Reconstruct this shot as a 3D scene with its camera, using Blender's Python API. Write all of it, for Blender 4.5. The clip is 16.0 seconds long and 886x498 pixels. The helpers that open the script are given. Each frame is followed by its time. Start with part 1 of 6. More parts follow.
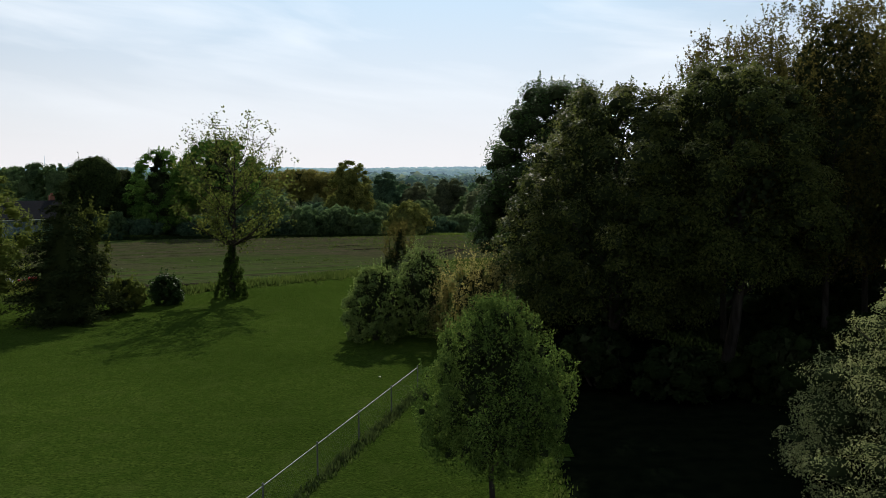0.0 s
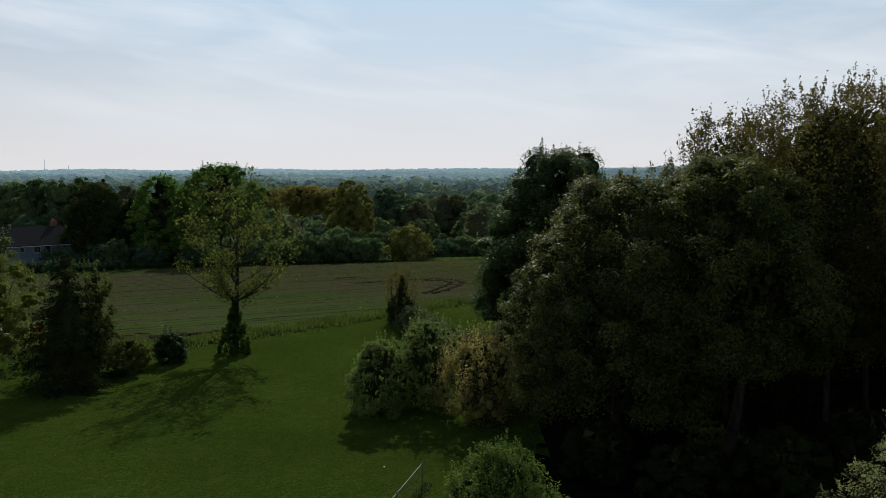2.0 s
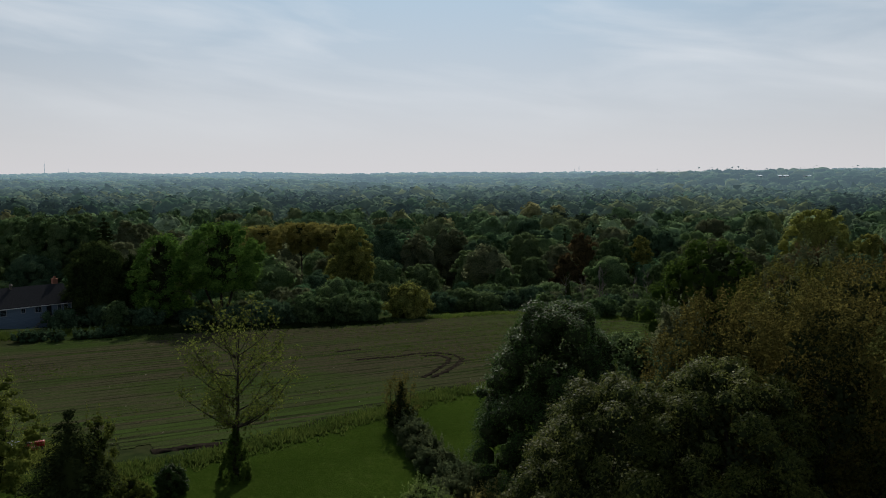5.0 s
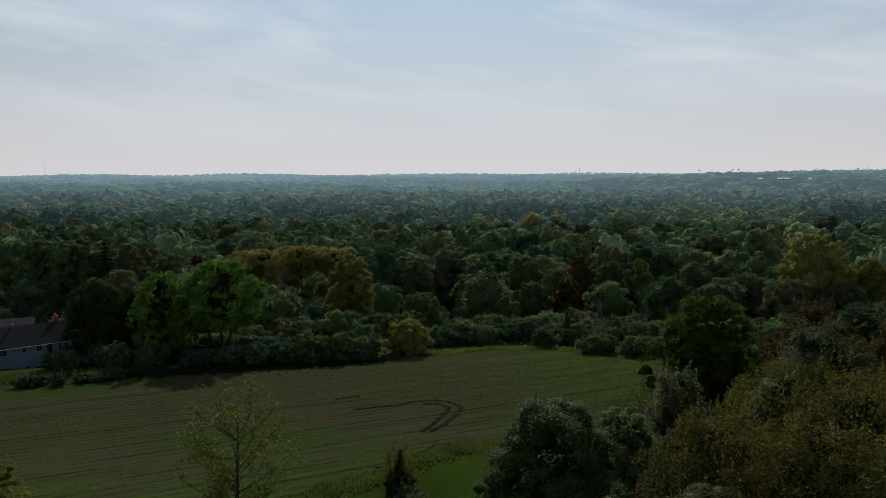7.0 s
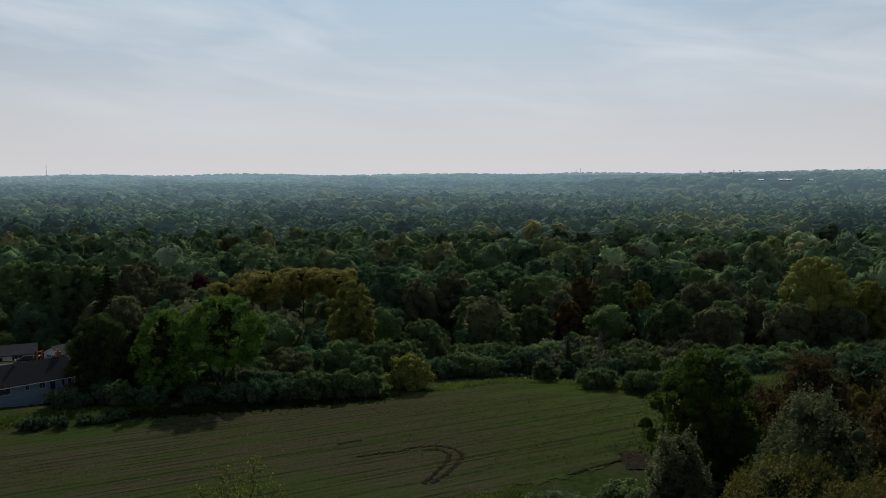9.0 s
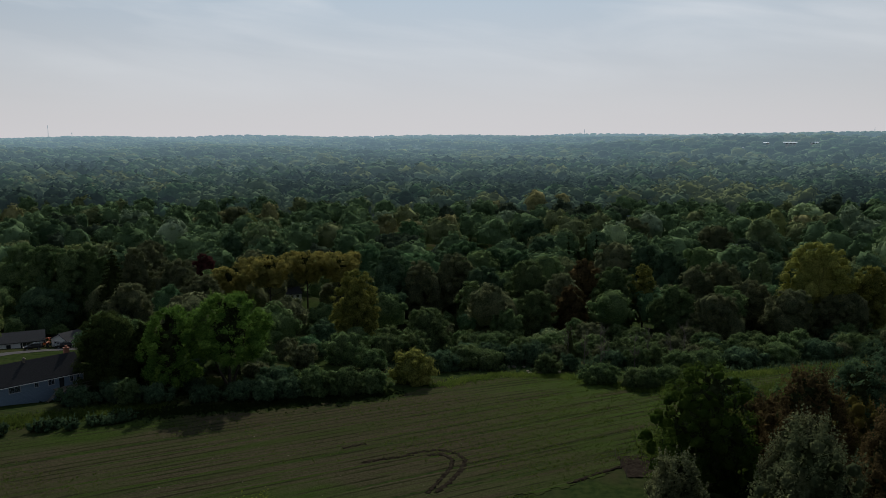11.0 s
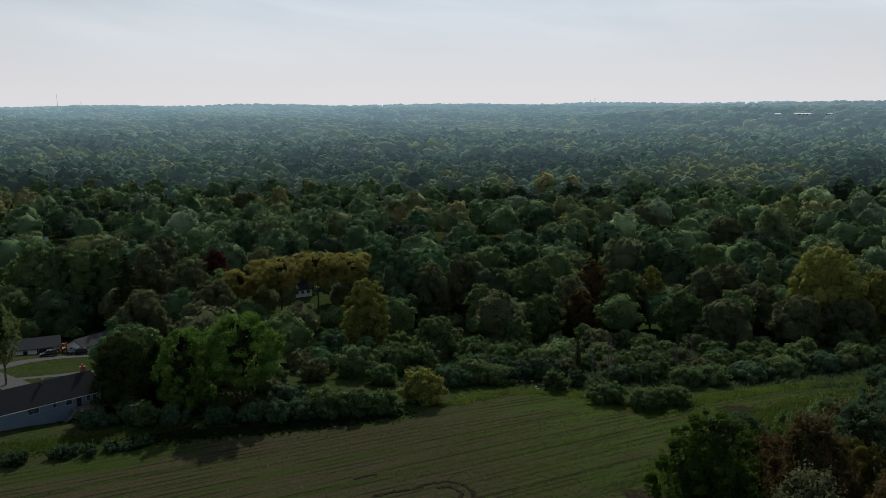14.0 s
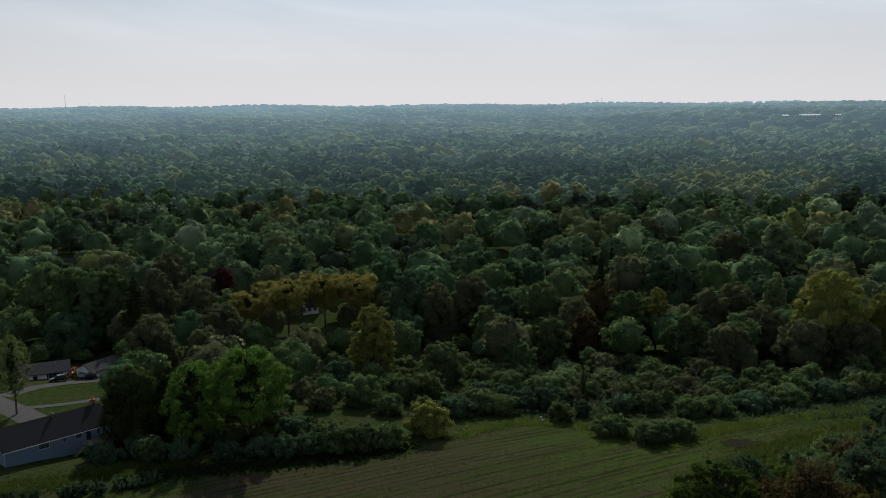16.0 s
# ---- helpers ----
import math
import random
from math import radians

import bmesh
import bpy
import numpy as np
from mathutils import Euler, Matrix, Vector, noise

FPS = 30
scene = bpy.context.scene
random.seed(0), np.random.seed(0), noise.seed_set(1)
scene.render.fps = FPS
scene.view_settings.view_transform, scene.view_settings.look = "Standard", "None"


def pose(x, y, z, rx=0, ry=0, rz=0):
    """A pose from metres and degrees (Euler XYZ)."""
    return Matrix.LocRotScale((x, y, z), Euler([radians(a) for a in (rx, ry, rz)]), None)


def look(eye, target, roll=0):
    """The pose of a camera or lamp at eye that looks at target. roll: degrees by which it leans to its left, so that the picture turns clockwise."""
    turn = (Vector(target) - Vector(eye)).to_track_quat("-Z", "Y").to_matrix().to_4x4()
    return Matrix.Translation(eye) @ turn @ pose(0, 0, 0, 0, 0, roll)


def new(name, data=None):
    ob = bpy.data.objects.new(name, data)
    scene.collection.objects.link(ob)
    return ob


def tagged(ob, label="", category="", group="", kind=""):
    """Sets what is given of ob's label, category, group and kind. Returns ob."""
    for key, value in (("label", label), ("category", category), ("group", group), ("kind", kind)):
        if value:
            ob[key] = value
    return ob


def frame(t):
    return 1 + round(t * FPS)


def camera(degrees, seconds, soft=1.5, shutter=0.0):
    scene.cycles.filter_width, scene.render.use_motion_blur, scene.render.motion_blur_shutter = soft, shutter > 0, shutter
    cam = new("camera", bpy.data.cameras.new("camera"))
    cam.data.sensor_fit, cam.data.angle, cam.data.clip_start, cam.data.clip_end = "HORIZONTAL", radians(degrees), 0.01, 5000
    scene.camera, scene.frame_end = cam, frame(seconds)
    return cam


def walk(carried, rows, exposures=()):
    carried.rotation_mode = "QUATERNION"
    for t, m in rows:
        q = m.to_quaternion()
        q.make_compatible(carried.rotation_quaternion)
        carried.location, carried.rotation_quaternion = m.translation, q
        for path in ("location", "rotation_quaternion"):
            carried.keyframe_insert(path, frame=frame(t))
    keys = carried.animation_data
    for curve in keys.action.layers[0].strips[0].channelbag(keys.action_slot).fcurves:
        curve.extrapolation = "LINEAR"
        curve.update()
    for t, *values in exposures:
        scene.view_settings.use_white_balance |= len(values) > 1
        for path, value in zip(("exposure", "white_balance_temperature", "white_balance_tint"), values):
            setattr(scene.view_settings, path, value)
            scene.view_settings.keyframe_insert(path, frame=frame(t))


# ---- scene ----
cam = camera(55.6, 16.0, 0.85)
METRES, EYE, TILT, LEAN, TURN = 60.0, 11.0, -4.8, 0.0, 0.0
ROWS = [
    (0.0, 0.0, 0.0, 0.0, -0.0, 0.0, 0.0),
    (0.5, -0.0003, -0.0012, 0.0094, -0.01, 0.02, 0.04),
    (1.0, -0.0009, -0.0028, 0.0267, 0.01, 0.02, 0.03),
    (1.5, -0.002, -0.0045, 0.0525, 0.0, 0.04, 0.02),
    (2.0, -0.0035, -0.0058, 0.0842, 0.0, 0.03, 0.09),
    (2.5, -0.0039, -0.0082, 0.1169, 0.02, 0.03, 0.07),
    (3.0, -0.0046, -0.0118, 0.1502, -0.01, 0.06, 0.08),
    (3.5, -0.0037, -0.0144, 0.1831, -0.02, 0.09, 0.06),
    (4.0, -0.0026, -0.0168, 0.2156, -0.01, 0.1, 0.05),
    (6.5, 0.0015, -0.0269, 0.378, -0.02, 0.11, 0.09),
    (7.0, 0.003, -0.0295, 0.4105, 0.02, 0.09, 0.11),
    (7.5, 0.0041, -0.0308, 0.4423, 0.05, 0.07, 0.13),
    (8.0, 0.0037, -0.0351, 0.4751, 0.06, 0.01, 0.15),
    (8.5, 0.0038, -0.0372, 0.5079, 0.06, -0.02, 0.17),
    (9.5, 0.0037, -0.0431, 0.5733, 0.16, -0.05, 0.18),
    (10.5, 0.0035, -0.0490, 0.6387, 0.26, -0.08, 0.18),
    (10.8, 0.0034, -0.0507, 0.6583, 0.29, -0.12, 0.18),
    (10.9, 0.0034, -0.0513, 0.6649, 0.30, -0.66, 0.18),
    (11.0, 0.0034, -0.0519, 0.6714, 0.31, -2.75, 0.18),
    (11.1, 0.0033, -0.0524, 0.6777, 0.32, -4.10, 0.18),
    (11.2, 0.0033, -0.0530, 0.6841, 0.34, -4.62, 0.18),
    (11.3, 0.0032, -0.0535, 0.6904, 0.35, -4.77, 0.18),
    (11.5, 0.0031, -0.0546, 0.703, 0.38, -4.84, 0.18),
    (12.0, 0.0036, -0.0567, 0.7354, 0.48, -4.89, 0.19),
    (12.5, 0.0034, -0.0593, 0.7686, 0.59, -4.92, 0.2),
    (13.0, 0.0028, -0.0615, 0.8013, 0.7, -4.94, 0.2),
    (13.5, 0.0028, -0.0642, 0.8342, 0.81, -4.97, 0.17),
    (14.0, 0.0032, -0.0668, 0.8671, 0.94, -5.0, 0.17),
    (14.5, 0.0042, -0.0687, 0.899, 1.08, -5.04, 0.18),
    (15.0, 0.0054, -0.0719, 0.9314, 1.19, -5.05, 0.21),
    (15.5, 0.0066, -0.0739, 0.9635, 1.29, -5.07, 0.23),
    (16.0, 0.0085, -0.0771, 0.9963, 1.4, -5.09, 0.27),
]
EXPOSURE = [(0.0, 0.30), (1.0, 0.25), (1.5, 0.13), (2.0, 0.05), (3.0, -0.08), (4.0, -0.17), (8.5, -0.2), (11.0, -0.27), (12.0, -0.02), (16.0, -0.02)]
walk(cam, [(t, pose(0, 0, EYE, TILT, LEAN, TURN) @ pose(METRES * x, METRES * y, METRES * z, 90 + pitch, roll, yaw)) for t, x, y, z, yaw, pitch, roll in ROWS], EXPOSURE)

# ---- sky and sun ----
SUN_HEIGHT, SUN_TURN = 33.0, 0.0
VEIL, HAZE, CLOUD = (10.9, 14.3, 17.6), (15.3, 14.95, 15.5), (18.0, 18.6, 19.4)
world = bpy.data.worlds.new("sky")
scene.world = world
world.use_nodes = True
wn, wl = world.node_tree.nodes, world.node_tree.links
sky = wn.new("ShaderNodeTexSky")
sky.sky_type = "NISHITA"
sky.sun_disc = False
sky.sun_elevation, sky.sun_rotation = radians(SUN_HEIGHT), radians(SUN_TURN)
sky.air_density, sky.dust_density, sky.ozone_density = 1.0, 0.8, 2.0
wn["Background"].inputs["Strength"].default_value = 0.05
wcoord = wn.new("ShaderNodeTexCoord")


def wmath(kind, a, b):
    node = wn.new("ShaderNodeMath")
    node.operation = kind
    for socket, v in zip(node.inputs, (a, b)):
        if isinstance(v, (int, float)):
            socket.default_value = v
        else:
            wl.new(v, socket)
    return node.outputs[0]


def wrange(value, lo, hi, out_lo, out_hi):
    node = wn.new("ShaderNodeMapRange")
    for key, v in (("From Min", lo), ("From Max", hi), ("To Min", out_lo), ("To Max", out_hi)):
        node.inputs[key].default_value = v
    wl.new(value, node.inputs["Value"])
    return node.outputs["Result"]


def wblend(fac, a, b):
    node = wn.new("ShaderNodeMixRGB")
    wl.new(fac, node.inputs["Fac"])
    for socket, c in ((node.inputs["Color1"], a), (node.inputs["Color2"], b)):
        if isinstance(c, tuple):
            socket.default_value = (*c, 1)
        else:
            wl.new(c, socket)
    return node.outputs["Color"]


# a thin high veil, brighter towards the sun, with drawn-out streaks and a pale band of haze low down
wdot = wn.new("ShaderNodeVectorMath")
wdot.operation = "DOT_PRODUCT"
wdot.inputs[1].default_value = (0, math.cos(radians(SUN_HEIGHT)), math.sin(radians(SUN_HEIGHT)))
wl.new(wcoord.outputs["Generated"], wdot.inputs[0])
wmap = wn.new("ShaderNodeMapping")
wmap.vector_type = "TEXTURE"
wmap.inputs["Scale"].default_value = (1.0, 1.2, 0.17)
wmap.inputs["Rotation"].default_value = (0.0, radians(7), 0.0)
wnoise = wn.new("ShaderNodeTexNoise")
wnoise.inputs["Scale"].default_value, wnoise.inputs["Detail"].default_value, wnoise.inputs["Distortion"].default_value = 3.1, 7.0, 0.35
wl.new(wcoord.outputs["Generated"], wmap.inputs["Vector"])
wl.new(wmap.outputs["Vector"], wnoise.inputs["Vector"])
wsep = wn.new("ShaderNodeSeparateXYZ")
wl.new(wcoord.outputs["Generated"], wsep.inputs["Vector"])
veil = wmath("POWER", wrange(wdot.outputs["Value"], -1.0, 1.0, 0.0, 1.0), 6.5)
streak = wmath("MULTIPLY", wrange(wnoise.outputs["Fac"], 0.44, 0.72, 0.0, 0.62), wrange(wsep.outputs["Z"], 0.02, 0.16, 0.0, 1.0))
haze = wmath("MULTIPLY", wrange(wsep.outputs["Z"], 0.0, 0.20, 0.9, 0.0), wrange(wdot.outputs["Value"], -0.6, 0.8, 0.75, 1.0))
deep = wn.new("ShaderNodeMixRGB")
deep.blend_type, deep.inputs["Fac"].default_value, deep.inputs["Color2"].default_value = "MULTIPLY", 1.0, (0.8, 0.8, 0.8, 1)
wl.new(sky.outputs["Color"], deep.inputs["Color1"])
blue = wblend(veil, deep.outputs["Color"], VEIL)
pale = wblend(haze, blue, HAZE)
cloudy = wblend(streak, pale, CLOUD)
wl.new(cloudy, wn["Background"].inputs["Color"])

sun = new("sun", bpy.data.lights.new("sun", "SUN"))
sun.data.energy, sun.data.angle, sun.data.color = 4.2, radians(0.6), (1.0, 0.93, 0.82)
sun.matrix_world = look((0, 400 * math.cos(radians(SUN_HEIGHT)), 400 * math.sin(radians(SUN_HEIGHT))), (0, 0, 0))


# ---- materials ----
def shader(name):
    m = bpy.data.materials.new(name)
    m.use_nodes = True
    return m, m.node_tree.nodes, m.node_tree.links, m.node_tree.nodes["Principled BSDF"]


def noise_node(n, l, scale, detail=4.0, stretch=None, turn=0.0):
    tex = n.new("ShaderNodeTexNoise")
    tex.inputs["Scale"].default_value, tex.inputs["Detail"].default_value = scale, detail
    geo = n.new("ShaderNodeNewGeometry")
    mp = n.new("ShaderNodeMapping")
    mp.vector_type = "TEXTURE"
    mp.inputs["Rotation"].default_value = (0, 0, radians(-turn))
    if stretch:
        mp.inputs["Scale"].default_value = tuple(1 / k for k in stretch)
    l.new(geo.outputs["Position"], mp.inputs["Vector"])
    l.new(mp.outputs["Vector"], tex.inputs["Vector"])
    return tex.outputs["Fac"]


def mixed(n, l, fac, a, b, lo=0.35, hi=0.65):
    """Blend of two colours, or of sockets, by a noise value."""
    rng = n.new("ShaderNodeMapRange")
    rng.inputs["From Min"].default_value, rng.inputs["From Max"].default_value = lo, hi
    l.new(fac, rng.inputs["Value"])
    mix = n.new("ShaderNodeMixRGB")
    l.new(rng.outputs["Result"], mix.inputs["Fac"])
    for socket, c in ((mix.inputs["Color1"], a), (mix.inputs["Color2"], b)):
        if isinstance(c, tuple):
            socket.default_value = (*c, 1)
        else:
            l.new(c, socket)
    return mix.outputs["Color"]


def leaf_material(name, dark, light, through_light=0.4, gloss=0.55, patch=0.25, shine=0.0, drift=0.0, ruffle=0.0):
    """Leaves: two tones by leaf, a slow drift from bough to bough, shine, and light that comes through."""
    m, n, l, p = shader(name)
    geo = n.new("ShaderNodeNewGeometry")
    info = n.new("ShaderNodeObjectInfo")
    colour = mixed(n, l, geo.outputs["Random Per Island"], dark, light, 0.0, 1.0)
    slow = mixed(n, l, noise_node(n, l, patch, 2.0), (0.72 - drift, 0.78 - drift, 0.7 - drift), (1.18 + drift, 1.12 + drift, 1.0 + drift), 0.3, 0.7)
    mul = n.new("ShaderNodeMixRGB")
    mul.blend_type, mul.inputs["Fac"].default_value = "MULTIPLY", 1.0
    l.new(colour, mul.inputs["Color1"])
    l.new(slow, mul.inputs["Color2"])
    if ruffle:
        speck = n.new("ShaderNodeMixRGB")
        speck.blend_type, speck.inputs["Fac"].default_value = "MULTIPLY", 1.0
        l.new(mul.outputs["Color"], speck.inputs["Color1"])
        l.new(mixed(n, l, noise_node(n, l, 2.6, 4.0), (0.50, 0.52, 0.55), (1.55, 1.50, 1.35), 0.34, 0.66), speck.inputs["Color2"])
        mul = speck
        bp = n.new("ShaderNodeBump")
        bp.inputs["Strength"].default_value, bp.inputs["Distance"].default_value = ruffle, 0.5
        l.new(noise_node(n, l, 1.7, 5.0), bp.inputs["Height"])
        l.new(bp.outputs["Normal"], p.inputs["Normal"])
    hue = n.new("ShaderNodeHueSaturation")
    value = n.new("ShaderNodeMapRange")
    value.inputs["To Min"].default_value, value.inputs["To Max"].default_value = 0.8, 1.2
    l.new(info.outputs["Random"], value.inputs["Value"])
    l.new(value.outputs["Result"], hue.inputs["Value"])
    l.new(mul.outputs["Color"], hue.inputs["Color"])
    l.new(hue.outputs["Color"], p.inputs["Base Color"])
    p.inputs["Roughness"].default_value = gloss
    p.inputs["Specular IOR Level"].default_value = shine
    tr = n.new("ShaderNodeBsdfTranslucent")
    l.new(hue.outputs["Color"], tr.inputs["Color"])
    mix = n.new("ShaderNodeMixShader")
    mix.inputs["Fac"].default_value = through_light
    l.new(p.outputs["BSDF"], mix.inputs[1])
    l.new(tr.outputs["BSDF"], mix.inputs[2])
    l.new(mix.outputs["Shader"], n["Material Output"].inputs["Surface"])
    return m


def plain_material(name, a, b, scale=3.0, rough=0.8, metal=0.0, bump=0.0, stretch=None, shine=0.1):
    m, n, l, p = shader(name)
    p.inputs["Specular IOR Level"].default_value = shine
    f = noise_node(n, l, scale, 5.0, stretch)
    l.new(mixed(n, l, f, a, b), p.inputs["Base Color"])
    p.inputs["Roughness"].default_value, p.inputs["Metallic"].default_value = rough, metal
    if bump:
        bp = n.new("ShaderNodeBump")
        bp.inputs["Strength"].default_value, bp.inputs["Distance"].default_value = bump, 0.1
        l.new(f, bp.inputs["Height"])
        l.new(bp.outputs["Normal"], p.inputs["Normal"])
    return m


LEAF = {
    "maple": leaf_material("maple_leaf", (0.027, 0.056, 0.016), (0.064, 0.112, 0.030), 0.45, 0.5, 0.25, 0.08),
    "glossy": leaf_material("glossy_leaf", (0.039, 0.057, 0.016), (0.160, 0.182, 0.052), 0.5, 0.5, 0.5, 0.05),
    "bronze": leaf_material("bronze_leaf", (0.069, 0.066, 0.021), (0.131, 0.116, 0.036), 0.55),
    "olive": leaf_material("olive_leaf", (0.073, 0.086, 0.029), (0.127, 0.138, 0.046), 0.58),
    "green": leaf_material("green_leaf", (0.052, 0.094, 0.020), (0.098, 0.150, 0.034), 0.58),
    "dark": leaf_material("dark_leaf", (0.029, 0.046, 0.018), (0.054, 0.076, 0.027), 0.42, ruffle=0.7),
    "gold": leaf_material("gold_leaf", (0.202, 0.190, 0.067), (0.291, 0.271, 0.096), 0.45, ruffle=0.7),
    "yellow": leaf_material("yellow_leaf", (0.150, 0.168, 0.041), (0.240, 0.246, 0.060), 0.55, ruffle=0.7),
    "grey": leaf_material("grey_leaf", (0.075, 0.098, 0.052), (0.118, 0.145, 0.076), 0.55),
    "pale": leaf_material("pale_leaf", (0.110, 0.145, 0.060), (0.175, 0.215, 0.090), 0.42),
    "silver": leaf_material("silver_leaf", (0.052, 0.068, 0.038), (0.098, 0.118, 0.066), 0.4),
    "red": leaf_material("red_leaf", (0.060, 0.046, 0.026), (0.098, 0.074, 0.038), 0.35, ruffle=0.7),
    "plum": leaf_material("plum_leaf", (0.038, 0.016, 0.018), (0.065, 0.026, 0.028), 0.3, ruffle=0.7),
    "pear": leaf_material("pear_leaf", (0.048, 0.087, 0.023), (0.154, 0.216, 0.054), 0.42, 0.55),
    "needle": leaf_material("needle", (0.019, 0.029, 0.012), (0.043, 0.055, 0.020), 0.1, 0.55),
    "blossom": leaf_material("hawthorn_leaf", (0.154, 0.181, 0.076), (0.365, 0.373, 0.186), 0.4),
    "yellowing": leaf_material("yellowing_leaf", (0.053, 0.057, 0.016), (0.098, 0.095, 0.026), 0.55),
    "walnut": leaf_material("walnut_leaf", (0.080, 0.105, 0.026), (0.150, 0.178, 0.044), 0.5),
    "hedge": leaf_material("hedge_leaf", (0.082, 0.128, 0.041), (0.192, 0.247, 0.084), 0.48, 0.55, 0.5),
    "fresh": leaf_material("fresh_leaf", (0.062, 0.129, 0.032), (0.135, 0.236, 0.055), 0.45, ruffle=0.7),
    "twig": leaf_material("twig_leaf", (0.247, 0.232, 0.091), (0.446, 0.397, 0.149), 0.55, 0.55, 0.5),
    # v_ kinds: paler and bluer, with some haze mixed into the leaf colour
    "v_green": leaf_material("hazed_valley_green", (0.095, 0.152, 0.074), (0.121, 0.180, 0.088), 0.58, ruffle=0.7),
    "v_dark": leaf_material("hazed_valley_dark", (0.047, 0.086, 0.055), (0.070, 0.116, 0.071), 0.4, ruffle=0.7),
    "v_olive": leaf_material("hazed_valley_olive", (0.111, 0.130, 0.082), (0.133, 0.155, 0.094), 0.58, ruffle=0.7),
    "v_grey": leaf_material("hazed_valley_willow", (0.100, 0.147, 0.073), (0.120, 0.171, 0.084), 0.58, ruffle=0.7),
    "v_yellow": leaf_material("hazed_valley_yellow", (0.172, 0.191, 0.060), (0.224, 0.236, 0.074), 0.48, ruffle=0.7),
    "v_maple": leaf_material("hazed_valley_maple", (0.057, 0.112, 0.061), (0.084, 0.150, 0.081), 0.4, ruffle=0.7),
    "v_pale": leaf_material("hazed_valley_pale", (0.143, 0.202, 0.118), (0.186, 0.246, 0.143), 0.58, ruffle=0.7),
    # near-black leaf: deep shade painted as leaf colour
    "shade": leaf_material("painted_shade_leaf", (0.010, 0.018, 0.007), (0.022, 0.034, 0.012), 0.2),
    "weed": leaf_material("weed_leaf", (0.050, 0.083, 0.019), (0.095, 0.128, 0.033), 0.45),
}
# dark colour for shoot stems, and for the shade painted inside crowns
SHADE_TWIGS = plain_material("inner_shade_and_twigs", (0.022, 0.030, 0.012), (0.040, 0.052, 0.022), 2.0, 1.0, shine=0.0)
BARK = plain_material("bark", (0.030, 0.025, 0.020), (0.065, 0.056, 0.046), 4.0, 0.95, 0, 0.6, (1, 1, 0.2), 0.0)


# ---- building blocks ----
def ground_height(x, y):
    """Level lawn and field, a dip behind the field, and a long rise to wooded hills."""
    x, y = np.asarray(x, float), np.asarray(y, float)
    t = np.clip((y - 150) / 160, 0, 1)
    z = -13.5 * t * t * (3 - 2 * t)
    ridge = np.interp(x / np.maximum(y, 1), (-0.6, -0.3, 0, 0.33, 0.6), (49, 51, 50, 54, 52))
    up = np.clip((y - 1400) / 2600, 0, 1) ** 0.9
    roll = 5 * np.sin(x / 310 + 1.3) * np.sin(y / 420) + 4 * np.sin(x / 130 + y / 190)
    z = z + up * (ridge + 13.5) + roll * np.clip((y - 1300) / 900, 0, 1)
    z = z + 27 * np.exp(-((x - 830) / 420) ** 2 - ((y - 2050) / 480) ** 2)
    z = z + 26 * np.exp(-((x - 1350) / 750) ** 2 - ((y - 2900) / 520) ** 2)
    z = z - 1.6 * np.exp(-((x + 87) / 17) ** 2 - ((y - 168.5) / 8) ** 2)
    return z - np.clip((y - 4100) / 400, 0, 1) * 40


def mesh_of(name, verts, faces, mat, smooth=False):
    me = bpy.data.meshes.new(name)
    verts, faces = np.asarray(verts, float), np.asarray(faces)
    k = faces.shape[1]
    me.vertices.add(len(verts))
    me.vertices.foreach_set("co", verts.ravel())
    me.loops.add(faces.size)
    me.loops.foreach_set("vertex_index", faces.ravel().astype(np.int32))
    me.polygons.add(len(faces))
    me.polygons.foreach_set("loop_start", np.arange(0, faces.size, k, dtype=np.int32))
    me.update(calc_edges=True)
    me.validate()
    me.materials.append(mat)
    if smooth:
        me.polygons.foreach_set("use_smooth", np.ones(len(faces), bool))
    return me


def part(name, geometry, material, parent, label=""):
    """One mesh, from a bmesh or a finished mesh, under a thing or a part."""
    if isinstance(geometry, bmesh.types.BMesh):
        me = bpy.data.meshes.new(name)
        geometry.to_mesh(me)
        geometry.free()
        me.materials.append(material)
    else:
        me = geometry
    ob = new(name, me)
    ob.parent = parent
    return tagged(ob, label)


def box(bm, size, at=(0, 0, 0), turn=0.0, bevel=0.0):
    m = Matrix.Translation(at) @ Matrix.Rotation(turn, 4, "Z") @ Matrix.Diagonal((*size, 1))
    got = bmesh.ops.create_cube(bm, size=1.0, matrix=m)["verts"]
    if bevel:
        edges = list({e for v in got for e in v.link_edges})
        bmesh.ops.bevel(bm, geom=edges, offset=bevel, segments=2, affect="EDGES", profile=0.5)
    return bm


def boxes(*items):
    bm = bmesh.new()
    for size, at in items:
        box(bm, size, at)
    return bm


def tube(points, radii, sides=7):
    """Vertices and faces of a tapered tube along a line of points."""
    points = np.asarray(points, float)
    ring = np.linspace(0, 2 * math.pi, sides, endpoint=False)
    ways = np.gradient(points, axis=0)
    ways /= np.linalg.norm(ways, axis=1)[:, None]
    v = []
    for p, w, r in zip(points, ways, radii):
        a = np.cross(w, (0.31, 0.95, 0.05))
        a /= np.linalg.norm(a)
        b = np.cross(w, a)
        v.append(p + r * (np.cos(ring)[:, None] * a + np.sin(ring)[:, None] * b))
    f = []
    for i in range(len(points) - 1):
        for j in range(sides):
            k = (j + 1) % sides
            f.append((i * sides + j, i * sides + k, (i + 1) * sides + k, (i + 1) * sides + j))
    return np.concatenate(v), np.array(f)


